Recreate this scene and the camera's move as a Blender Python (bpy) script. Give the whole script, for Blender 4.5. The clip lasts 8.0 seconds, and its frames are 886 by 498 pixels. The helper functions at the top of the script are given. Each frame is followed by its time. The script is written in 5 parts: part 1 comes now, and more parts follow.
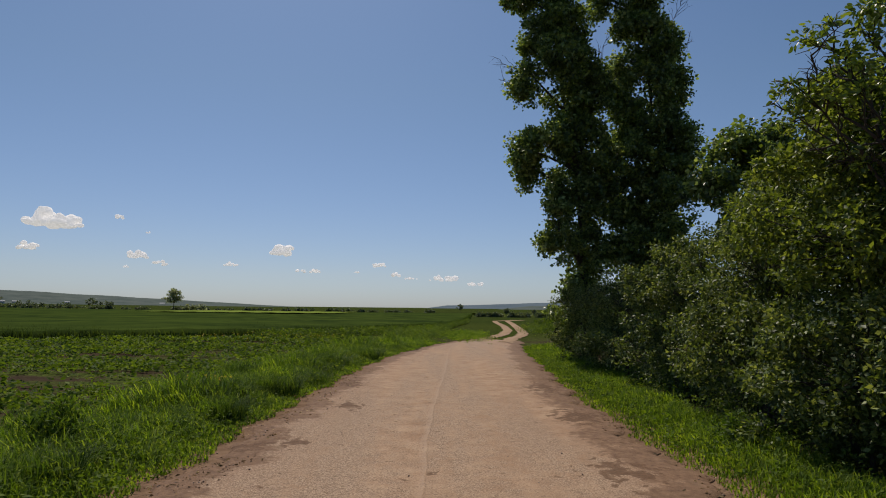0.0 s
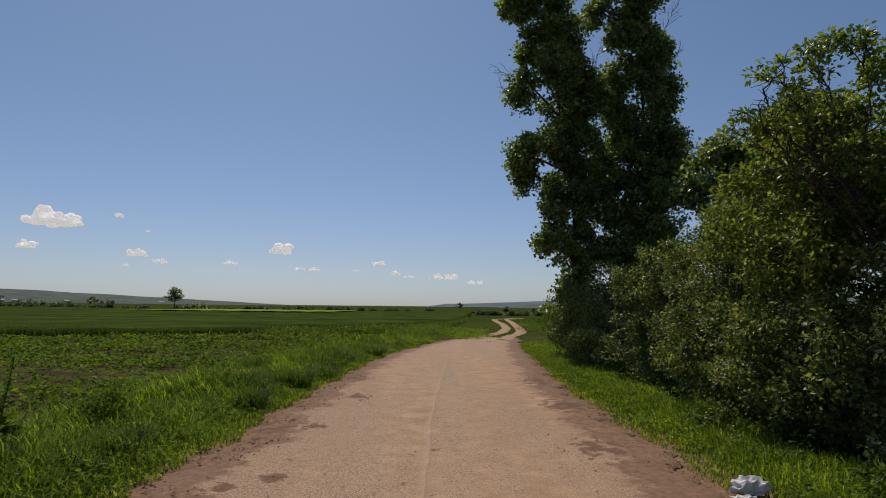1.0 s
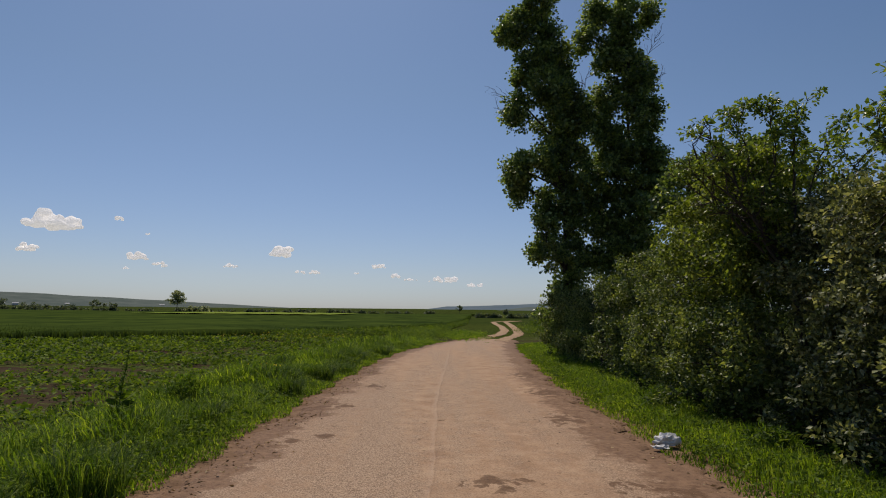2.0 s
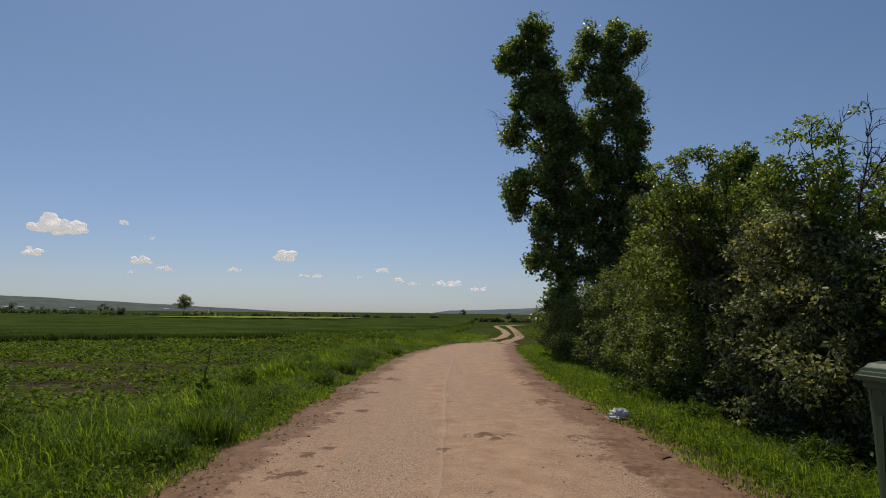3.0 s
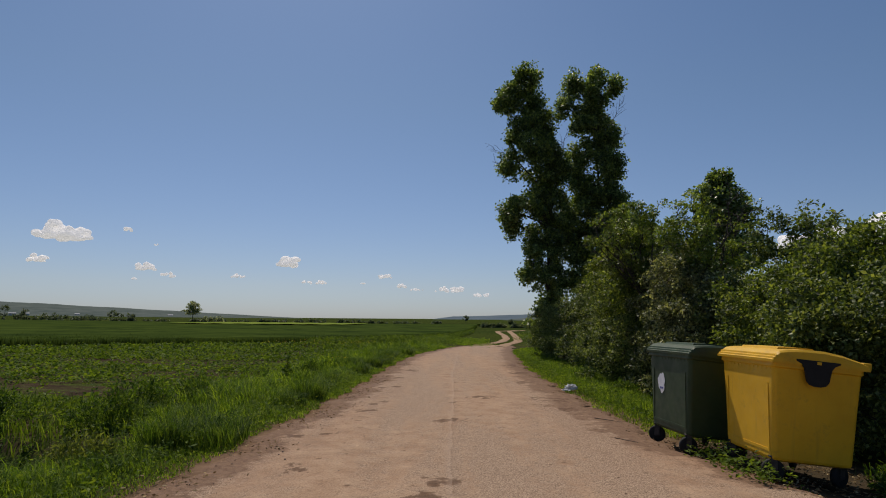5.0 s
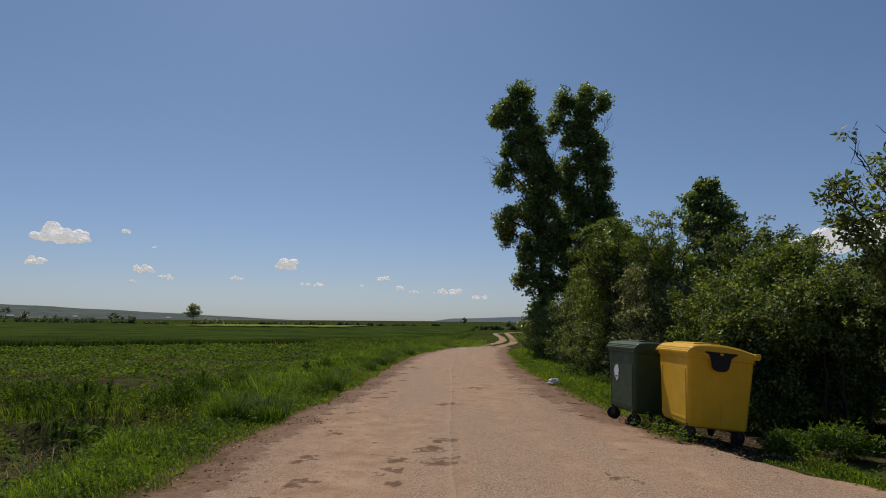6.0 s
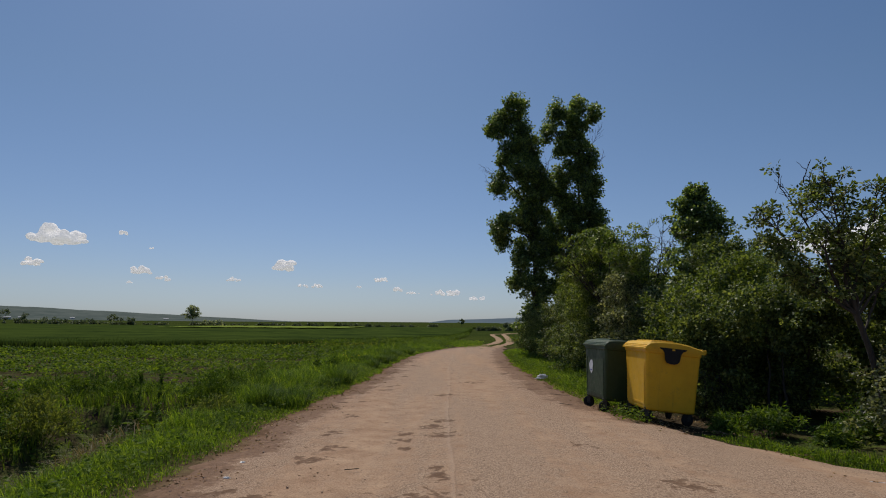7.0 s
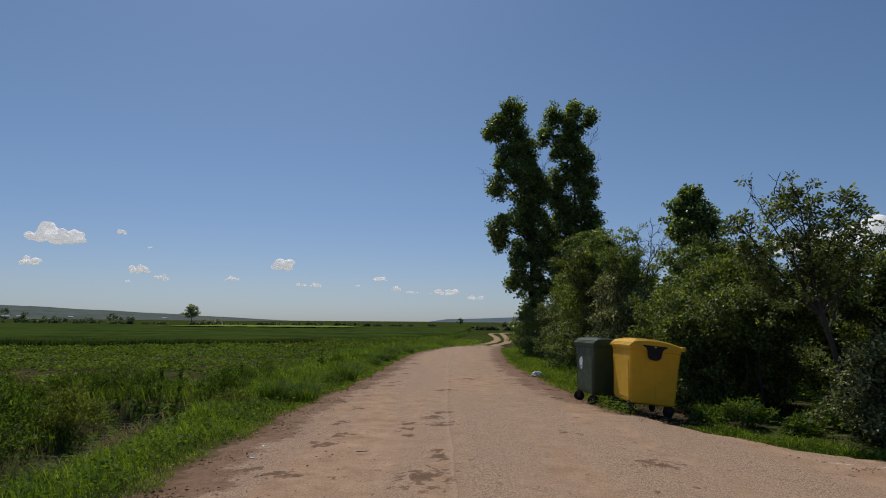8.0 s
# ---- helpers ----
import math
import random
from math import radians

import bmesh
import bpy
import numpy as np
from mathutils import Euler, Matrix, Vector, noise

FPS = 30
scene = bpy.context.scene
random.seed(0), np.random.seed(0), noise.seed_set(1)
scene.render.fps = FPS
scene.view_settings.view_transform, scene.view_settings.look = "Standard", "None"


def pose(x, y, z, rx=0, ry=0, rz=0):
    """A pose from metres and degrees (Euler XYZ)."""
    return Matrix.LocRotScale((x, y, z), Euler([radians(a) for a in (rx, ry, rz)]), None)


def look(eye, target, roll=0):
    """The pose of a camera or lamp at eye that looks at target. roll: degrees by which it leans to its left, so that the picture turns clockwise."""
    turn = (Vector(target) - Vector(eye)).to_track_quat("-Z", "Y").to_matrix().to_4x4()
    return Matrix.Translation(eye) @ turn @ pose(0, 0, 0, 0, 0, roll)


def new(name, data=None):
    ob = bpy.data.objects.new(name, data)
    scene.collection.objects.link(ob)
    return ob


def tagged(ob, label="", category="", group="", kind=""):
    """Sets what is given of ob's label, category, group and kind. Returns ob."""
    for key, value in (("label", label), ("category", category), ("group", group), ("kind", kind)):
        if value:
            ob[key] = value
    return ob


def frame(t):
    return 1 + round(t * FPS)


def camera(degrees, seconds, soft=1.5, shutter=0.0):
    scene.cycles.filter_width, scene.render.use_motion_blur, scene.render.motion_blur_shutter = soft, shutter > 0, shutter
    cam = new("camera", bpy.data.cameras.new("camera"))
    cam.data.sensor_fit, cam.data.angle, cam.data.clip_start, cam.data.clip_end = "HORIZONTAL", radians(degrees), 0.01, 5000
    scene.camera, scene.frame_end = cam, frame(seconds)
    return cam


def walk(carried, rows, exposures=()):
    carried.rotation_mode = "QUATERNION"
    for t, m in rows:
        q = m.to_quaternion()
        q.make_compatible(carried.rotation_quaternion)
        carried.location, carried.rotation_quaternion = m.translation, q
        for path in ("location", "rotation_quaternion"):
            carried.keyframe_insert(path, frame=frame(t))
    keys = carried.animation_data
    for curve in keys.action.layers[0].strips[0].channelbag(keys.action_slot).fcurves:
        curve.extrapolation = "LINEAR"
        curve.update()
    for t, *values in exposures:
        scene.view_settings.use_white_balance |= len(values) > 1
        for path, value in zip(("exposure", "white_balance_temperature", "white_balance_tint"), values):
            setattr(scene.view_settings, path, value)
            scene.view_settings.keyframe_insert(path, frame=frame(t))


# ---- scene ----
cam = camera(72.0, 8.0, soft=1.0)
# metres across, metres ahead, eye height; the way back runs straight along the road
ACROSS, AHEAD, EYE = 12.6, 15.61, 1.55
ROWS = [
    (0.0, 0.0, 0.0, 0.0, -0.06, 6.06, -0.52),
    (0.5, -0.0007, -0.0184, 0.0002, -0.06, 5.93, -0.51),
    (1.0, -0.002, -0.0628, 0.0007, -0.10, 5.91, -0.49),
    (1.5, -0.0043, -0.1275, 0.0013, -0.18, 5.97, -0.45),
    (3.0, -0.014, -0.3686, 0.0025, 0.21, 6.53, -0.45),
    (3.5, -0.0174, -0.4512, 0.0025, 0.31, 6.60, -0.46),
    (4.0, -0.0205, -0.5307, 0.0015, 0.43, 6.86, -0.39),
    (4.5, -0.0228, -0.6082, 0.0011, 0.50, 7.00, -0.39),
    (6.0, -0.0261, -0.8306, -0.0002, 0.32, 7.28, -0.36),
    (6.5, -0.027, -0.8973, -0.0008, 0.20, 7.40, -0.33),
    (7.0, -0.0276, -0.9447, -0.0012, 0.10, 7.39, -0.32),
    (7.5, -0.0283, -0.9752, -0.0016, 0.02, 7.33, -0.33),
    (8.0, -0.0289, -0.9995, -0.002, -0.03, 7.33, -0.35),
]
walk(cam, [(t, pose(ACROSS * x, AHEAD * y, EYE + ACROSS * z, 90 + pitch, roll, yaw)) for t, x, y, z, yaw, pitch, roll in ROWS],
     [(0.0, 0.0, 6720, 11), (1.5, 0.0, 6820, 13), (3.0, -0.02, 6750, 12), (4.5, -0.05, 6700, 12), (6.5, -0.12, 6550, 11), (8.0, -0.15, 6350, 10)])

# ---- light ----
SUN_UP, SUN_SIDE = 56.0, -16.0
world = bpy.data.worlds.new("sky")
scene.world = world
world.use_nodes = True
wn = world.node_tree
sky = wn.nodes.new("ShaderNodeTexSky")
sky.sky_type, sky.sun_disc = "NISHITA", False
sky.sun_elevation, sky.sun_rotation = radians(SUN_UP), radians(SUN_SIDE)
sky.altitude, sky.air_density, sky.dust_density, sky.ozone_density = 200, 1.0, 0.75, 3.0
wn.nodes["Background"].inputs["Strength"].default_value = 0.068
# thin whitish-blue haze low over the plain
up = wn.nodes.new("ShaderNodeTexCoord")
split = wn.nodes.new("ShaderNodeSeparateXYZ")
wn.links.new(up.outputs["Generated"], split.inputs[0])
haze = wn.nodes.new("ShaderNodeValToRGB")
haze.color_ramp.elements[0].position, haze.color_ramp.elements[0].color = 0.0, (0.8, 0.94, 1.28, 1)
haze.color_ramp.elements[1].position, haze.color_ramp.elements[1].color = 0.35, (0.87, 0.985, 1.07, 1)
low_air = haze.color_ramp.elements.new(0.06)
low_air.color = (0.9, 0.955, 1.14, 1)
high_air = haze.color_ramp.elements.new(0.6)
high_air.color = (0.81, 0.98, 1.13, 1)
wn.links.new(split.outputs["Z"], haze.inputs["Fac"])
tint = wn.nodes.new("ShaderNodeMix")
tint.data_type, tint.blend_type = "RGBA", "MULTIPLY"
tint.inputs[0].default_value = 1.0
wn.links.new(sky.outputs[0], tint.inputs[6])
wn.links.new(haze.outputs[0], tint.inputs[7])
wn.links.new(tint.outputs[2], wn.nodes["Background"].inputs["Color"])
sun = new("sun", bpy.data.lights.new("sun", "SUN"))
sun.data.energy, sun.data.angle, sun.data.color = 3.5, radians(0.5), (1.0, 0.92, 0.80)
sx, sy, sz = (math.sin(radians(SUN_SIDE)) * math.cos(radians(SUN_UP)), math.cos(radians(SUN_SIDE)) * math.cos(radians(SUN_UP)), math.sin(radians(SUN_UP)))
sun.matrix_world = look((sx * 50, sy * 50, sz * 50), (0, 0, 0))


# ---- materials ----
def material(name):
    m = bpy.data.materials.new(name)
    m.use_nodes = True
    return m, m.node_tree, m.node_tree.nodes["Principled BSDF"]


def node(tree, kind, **values):
    n = tree.nodes.new(kind)
    for key, value in values.items():
        n.inputs[key.replace("_", " ")].default_value = value
    return n


def coords(tree, scale=(1, 1, 1), which="Object"):
    c = tree.nodes.new("ShaderNodeTexCoord")
    mp = tree.nodes.new("ShaderNodeMapping")
    mp.inputs["Scale"].default_value = scale
    tree.links.new(c.outputs[which], mp.inputs["Vector"])
    return mp.outputs[0]


def noise_of(tree, vec, scale, detail=4.0, rough=0.6, distort=0.0):
    n = node(tree, "ShaderNodeTexNoise", Scale=scale, Detail=detail, Roughness=rough, Distortion=distort)
    if vec is not None:
        tree.links.new(vec, n.inputs["Vector"])
    return n.outputs["Fac"]


def ramp(tree, fac, *stops):
    r = tree.nodes.new("ShaderNodeValToRGB")
    e = r.color_ramp.elements
    while len(e) < len(stops):
        e.new(0.5)
    for i, (p, c) in enumerate(stops):
        e[i].position, e[i].color = p, (c, c, c, 1) if isinstance(c, (int, float)) else (*c, 1)
    tree.links.new(fac, r.inputs["Fac"])
    return r.outputs["Color"]


def blend(tree, fac, a, b, how="MIX"):
    m = tree.nodes.new("ShaderNodeMix")
    m.data_type, m.blend_type = "RGBA", how
    for sock, v in ((m.inputs[0], fac), (m.inputs[6], a), (m.inputs[7], b)):
        if isinstance(v, (int, float)):
            sock.default_value = v
        elif isinstance(v, tuple):
            sock.default_value = (*v, 1)
        else:
            tree.links.new(v, sock)
    return m.outputs[2]


def relief(tree, bsdf, height, strength, distance):
    b = node(tree, "ShaderNodeBump", Strength=strength, Distance=distance)
    tree.links.new(height, b.inputs["Height"])
    tree.links.new(b.outputs[0], bsdf.inputs["Normal"])


def leafy(name, dark, mid, light, glow, gloss=0.45, share=0.35, patch=0.6, shine=0.3):
    """Leaves: colour by leaf and by patch, light passing through the blade."""
    m, t, b = material(name)
    geo = t.nodes.new("ShaderNodeNewGeometry")
    col = ramp(t, geo.outputs["Random Per Island"], (0.0, dark), (0.55, mid), (1.0, light))
    big = ramp(t, noise_of(t, coords(t), patch, 3), (0.33, (0.58, 0.64, 0.62)), (0.67, (1.4, 1.34, 0.95)))
    col = blend(t, 1.0, col, big, "MULTIPLY")
    t.links.new(col, b.inputs["Base Color"])
    b.inputs["Roughness"].default_value = gloss
    b.inputs["Specular IOR Level"].default_value = shine
    tr = t.nodes.new("ShaderNodeBsdfTranslucent")
    t.links.new(blend(t, 1.0, col, glow, "MULTIPLY"), tr.inputs["Color"])
    mix = t.nodes.new("ShaderNodeMixShader")
    mix.inputs[0].default_value = share
    t.links.new(b.outputs[0], mix.inputs[1])
    t.links.new(tr.outputs[0], mix.inputs[2])
    t.links.new(mix.outputs[0], t.nodes["Material Output"].inputs["Surface"])
    return m


M = {}
M["poplar_leaf"] = leafy("poplar_leaf", (0.04, 0.07, 0.025), (0.12, 0.17, 0.06), (0.33, 0.39, 0.185), (1.65, 1.65, 0.68), 0.38, 0.42, 1.6, 0.5)
M["shrub_leaf"] = leafy("shrub_leaf", (0.028, 0.048, 0.016), (0.098, 0.14, 0.05), (0.27, 0.315, 0.155), (1.75, 1.65, 0.6), 0.5, 0.34, 1.1, 0.3)
# greyish leaves; the palest ones stand in for glints of light
M["grey_glint_leaf"] = leafy("grey_glint_leaf", (0.032, 0.043, 0.021), (0.125, 0.15, 0.078), (0.38, 0.4, 0.27), (1.6, 1.5, 0.75), 0.5, 0.36, 1.3, 0.35)
M["bright_leaf"] = leafy("bright_leaf", (0.036, 0.06, 0.016), (0.108, 0.152, 0.042), (0.26, 0.31, 0.118), (1.75, 1.68, 0.52), 0.5, 0.4, 0.9, 0.3)
M["ash_leaf"] = leafy("ash_leaf", (0.06, 0.1, 0.022), (0.13, 0.19, 0.042), (0.26, 0.32, 0.09), (1.8, 1.7, 0.6), 0.4, 0.38, 0.8, 0.45)
# far foliage: greyer and paler colours, with distance haze painted in
M["far_haze_leaf"] = leafy("far_haze_leaf", (0.085, 0.11, 0.07), (0.115, 0.145, 0.09), (0.15, 0.18, 0.11), (1.5, 1.45, 0.9), 0.6, 0.3)
M["pale_haze_leaf"] = leafy("pale_haze_leaf", (0.2, 0.23, 0.15), (0.26, 0.29, 0.19), (0.34, 0.37, 0.25), (1.5, 1.45, 1.1), 0.6, 0.5)
M["grass"] = leafy("grass", (0.045, 0.088, 0.016), (0.118, 0.192, 0.033), (0.22, 0.285, 0.075), (1.8, 1.75, 0.42), 0.6, 0.46, 0.9, 0.06)
M["tussock"] = leafy("tussock", (0.026, 0.054, 0.013), (0.066, 0.12, 0.028), (0.16, 0.215, 0.07), (1.85, 1.8, 0.45), 0.55, 0.4, 0.9, 0.12)
M["dry_grass"] = leafy("dry_grass", (0.12, 0.095, 0.05), (0.18, 0.145, 0.08), (0.27, 0.22, 0.13), (1.3, 1.2, 0.9), 0.6, 0.3)
M["weed"] = leafy("weed", (0.047, 0.082, 0.018), (0.09, 0.145, 0.03), (0.16, 0.215, 0.055), (1.8, 1.72, 0.5), 0.6, 0.36, 0.6, 0.06)
M["pale_weed"] = leafy("pale_weed", (0.075, 0.1, 0.03), (0.14, 0.175, 0.052), (0.24, 0.27, 0.1), (1.7, 1.6, 0.6), 0.6, 0.38, 0.9, 0.1)
M["dead_leaf"] = leafy("dead_leaf", (0.13, 0.085, 0.055), (0.26, 0.18, 0.12), (0.45, 0.36, 0.26), (1.2, 1.1, 0.9), 0.8, 0.2, 0.8, 0.0)
M["crop"] = leafy("crop", (0.04, 0.062, 0.018), (0.055, 0.085, 0.024), (0.075, 0.108, 0.032), (1.7, 1.7, 0.8), 0.8, 0.3, 0.1, 0.0)
M["yellow_flower"] = leafy("yellow_flower", (0.5, 0.36, 0.03), (0.6, 0.46, 0.04), (0.65, 0.52, 0.08), (1.2, 1.1, 0.8), 0.6, 0.3)


def bark_material(name, a, b2):
    m, t, b = material(name)
    v = coords(t, (9, 9, 2.2))
    n = noise_of(t, v, 3.0, 6, 0.65)
    t.links.new(ramp(t, n, (0.3, a), (0.7, b2)), b.inputs["Base Color"])
    b.inputs["Roughness"].default_value = 0.9
    relief(t, b, n, 0.8, 0.02)
    return m


M["bark"] = bark_material("bark", (0.024, 0.019, 0.015), (0.07, 0.057, 0.044))


def ground_material():
    m, t, b = material("ground_soil")
    v = coords(t)
    big = noise_of(t, coords(t, (0.5, 1.3, 1.0)), 0.42, 6, 0.65)
    fine = noise_of(t, v, 3.5, 6, 0.7)
    soil = ramp(t, fine, (0.25, (0.035, 0.026, 0.018)), (0.6, (0.065, 0.047, 0.032)), (0.8, (0.10, 0.075, 0.05)))
    green = ramp(t, fine, (0.25, (0.03, 0.042, 0.012)), (0.5, (0.06, 0.088, 0.02)), (0.75, (0.11, 0.15, 0.035)))
    green = blend(t, 1.0, green, ramp(t, noise_of(t, v, 16.0, 6, 0.75), (0.35, (0.45, 0.45, 0.45)), (0.65, (1.5, 1.45, 1.3))), "MULTIPLY")
    far = t.nodes.new("ShaderNodeSeparateXYZ")
    t.links.new(v, far.inputs[0])
    far_fac = node(t, "ShaderNodeMapRange", From_Min=36.0, From_Max=44.0)
    t.links.new(far.outputs["Y"], far_fac.inputs["Value"])
    mask = ramp(t, blend(t, 0.3, big, fine), (0.45, 0.0), (0.56, 0.85))
    mask = blend(t, far_fac.outputs[0], mask, (0.9, 0.9, 0.9))
    wide = t.nodes.new("ShaderNodeMath")
    wide.operation = "ABSOLUTE"
    t.links.new(far.outputs["X"], wide.inputs[0])
    edge = node(t, "ShaderNodeMapRange", From_Min=2.9, From_Max=3.7, To_Min=1.0, To_Max=0.0)
    t.links.new(wide.outputs[0], edge.inputs["Value"])
    edge_soil = ramp(t, fine, (0.3, (0.12, 0.075, 0.048)), (0.7, (0.27, 0.175, 0.115)))
    beside = node(t, "ShaderNodeMapRange", From_Min=22.0, From_Max=27.0, To_Min=1.0, To_Max=0.0)
    t.links.new(far.outputs["Y"], beside.inputs["Value"])
    rim = node(t, "ShaderNodeMath")
    rim.operation = "MULTIPLY"
    t.links.new(edge.outputs[0], rim.inputs[0])
    t.links.new(beside.outputs[0], rim.inputs[1])
    soil = blend(t, rim.outputs[0], soil, edge_soil)
    mask = blend(t, rim.outputs[0], mask, (0.0, 0.0, 0.0))
    # bare dark soil round the containers, also standing in for the shade there
    by_bins = t.nodes.new("ShaderNodeVectorMath")
    by_bins.operation = "DISTANCE"
    by_bins.inputs[1].default_value = (4.2, -3.0, 0.0)
    t.links.new(v, by_bins.inputs[0])
    shade_soil = node(t, "ShaderNodeMapRange", From_Min=1.5, From_Max=2.3, To_Min=1.0, To_Max=0.0)
    t.links.new(by_bins.outputs["Value"], shade_soil.inputs["Value"])
    mask = blend(t, shade_soil.outputs[0], mask, (0.05, 0.05, 0.05))
    strips = ramp(t, noise_of(t, coords(t, (0.0025, 0.02, 1)), 1.0, 4, 0.6), (0.35, (0.5, 0.58, 0.6)), (0.65, (0.85, 0.8, 0.75)))
    green = blend(t, far_fac.outputs[0], green, blend(t, 1.0, green, strips, "MULTIPLY"))
    t.links.new(blend(t, mask, soil, green), b.inputs["Base Color"])
    b.inputs["Roughness"].default_value = 1.0
    b.inputs["Specular IOR Level"].default_value = 0.0
    relief(t, b, fine, 0.9, 0.06)
    return m


M["ground"] = ground_material()


def road_material():
    """Sandy dust over worn asphalt: bare chippings in the wheel lanes, pale dust between, damp brown soil to the sides."""
    m, t, b = material("dusty_asphalt")
    v = coords(t)
    long = coords(t, (1.0, 0.1, 1.0))
    patch = noise_of(t, long, 0.9, 5, 0.62, 0.3)
    mid = noise_of(t, v, 2.2, 6, 0.65)
    grit = noise_of(t, v, 55.0, 3, 0.7)
    chips = node(t, "ShaderNodeTexVoronoi", Scale=95.0)
    t.links.new(v, chips.inputs["Vector"])
    sand = ramp(t, mid, (0.28, (0.262, 0.155, 0.09)), (0.5, (0.365, 0.236, 0.147)), (0.72, (0.45, 0.31, 0.2)))
    bare = ramp(t, chips.outputs["Color"], (0.1, (0.165, 0.106, 0.07)), (0.5, (0.325, 0.22, 0.145)), (0.9, (0.46, 0.333, 0.228)))
    fac = ramp(t, blend(t, 0.35, patch, noise_of(t, v, 5.0, 8, 0.75)), (0.44, 0.0), (0.54, 1.0))
    col = blend(t, fac, sand, bare)
    col = blend(t, 1.0, col, ramp(t, grit, (0.3, (0.62, 0.60, 0.58)), (0.5, (1, 1, 1)), (0.7, (1.25, 1.22, 1.2))), "MULTIPLY")
    att = t.nodes.new("ShaderNodeAttribute")
    att.attribute_name = "margin"
    off = node(t, "ShaderNodeMath")
    off.operation = "MULTIPLY_ADD"
    off.inputs[1].default_value = -1.5
    t.links.new(blend(t, 0.4, noise_of(t, v, 4.5, 9, 0.78), patch), off.inputs[0])
    t.links.new(att.outputs["Fac"], off.inputs[2])
    shift = node(t, "ShaderNodeMath")
    shift.operation = "ADD"
    shift.inputs[1].default_value = 0.72
    t.links.new(off.outputs[0], shift.inputs[0])
    rim = ramp(t, shift.outputs[0], (0.30, 0.9), (0.40, 0.0))
    soil = ramp(t, noise_of(t, v, 12.0, 5, 0.7), (0.3, (0.1, 0.053, 0.031)), (0.7, (0.25, 0.148, 0.087)))
    flush = node(t, "ShaderNodeMapRange", From_Min=0.0, From_Max=1.15, To_Min=0.62, To_Max=0.0)
    t.links.new(att.outputs["Fac"], flush.inputs["Value"])
    strewn = ramp(t, noise_of(t, coords(t, (1.0, 0.3, 1.0)), 1.8, 7, 0.7), (0.36, 0.0), (0.62, 1.0))
    col = blend(t, blend(t, 1.0, flush.outputs[0], strewn, "MULTIPLY"), col, (0.25, 0.142, 0.085))
    col = blend(t, rim, col, soil)
    stain = ramp(t, noise_of(t, coords(t, (1.0, 0.5, 1.0)), 2.4, 9, 0.78, 0.2), (0.60, 0.0), (0.645, 0.5))
    col = blend(t, stain, col, (0.18, 0.115, 0.072))
    dirt = t.nodes.new("ShaderNodeAttribute")
    dirt.attribute_name = "mud"
    ragged = node(t, "ShaderNodeMath")
    ragged.operation = "MULTIPLY_ADD"
    ragged.inputs[1].default_value = 4.0
    t.links.new(noise_of(t, coords(t, (1.0, 0.8, 1.0)), 6.5, 4, 0.6, 0.4), ragged.inputs[0])
    t.links.new(dirt.outputs["Fac"], ragged.inputs[2])
    half = node(t, "ShaderNodeMath")
    half.operation = "MULTIPLY"
    half.inputs[1].default_value = 0.25
    t.links.new(ragged.outputs[0], half.inputs[0])
    crust = ramp(t, half.outputs[0], (0.65, 0.0), (0.69, 0.72), (0.8, 0.92))
    col = blend(t, crust, col, ramp(t, noise_of(t, v, 24.0, 5, 0.7), (0.3, (0.08, 0.042, 0.023)), (0.7, (0.165, 0.09, 0.048))))
    line = t.nodes.new("ShaderNodeAttribute")
    line.attribute_name = "seam"
    ridge_ = ramp(t, line.outputs["Fac"], (0.40, 0.0), (0.45, 0.18), (0.48, 0.32), (0.49, 0.0))
    col = blend(t, ridge_, col, (0.44, 0.32, 0.235))
    crack = ramp(t, line.outputs["Fac"], (0.49, 0.0), (0.50, 0.32), (0.515, 0.12), (0.62, 0.0))
    col = blend(t, crack, col, (0.17, 0.115, 0.08))
    t.links.new(col, b.inputs["Base Color"])
    b.inputs["Roughness"].default_value = 0.93
    b.inputs["Specular IOR Level"].default_value = 0.25
    relief(t, b, blend(t, 0.5, grit, noise_of(t, v, 14.0, 5, 0.7)), 0.9, 0.02)
    return m


M["road"] = road_material()


def plain(name, a, b2, scale=6.0, rough=0.8, metal=0.0, bump=0.3, depth=0.01, detail=5):
    m, t, b = material(name)
    n = noise_of(t, coords(t), scale, detail, 0.65)
    t.links.new(ramp(t, n, (0.3, a), (0.7, b2)), b.inputs["Base Color"])
    b.inputs["Roughness"].default_value, b.inputs["Metallic"].default_value = rough, metal
    if rough >= 0.95:
        b.inputs["Specular IOR Level"].default_value = 0.0
    if bump:
        relief(t, b, n, bump, depth)
    return m


M["track"] = plain("track", (0.26, 0.175, 0.11), (0.42, 0.30, 0.205), 2.5, 0.95, 0, 0.6, 0.02)
M["mud"] = plain("mud", (0.10, 0.062, 0.04), (0.23, 0.15, 0.10), 22.0, 0.95, 0, 1.0, 0.02)
M["stone"] = plain("stone", (0.16, 0.11, 0.08), (0.36, 0.27, 0.2), 8.0, 0.9)
M["white_litter"] = plain("white_litter", (0.5, 0.5, 0.49), (0.76, 0.75, 0.73), 9.0, 0.35, 0, 0.5, 0.01)
M["line_paint"] = plain("line_paint", (0.45, 0.4, 0.36), (0.72, 0.69, 0.65), 12.0, 0.8)
# both hill colours have the bluish distance haze mixed in
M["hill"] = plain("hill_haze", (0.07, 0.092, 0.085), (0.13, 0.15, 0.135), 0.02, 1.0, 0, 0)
M["hill_far_haze"] = plain("hill_far_haze", (0.09, 0.122, 0.15), (0.13, 0.165, 0.19), 0.006, 1.0, 0, 0)
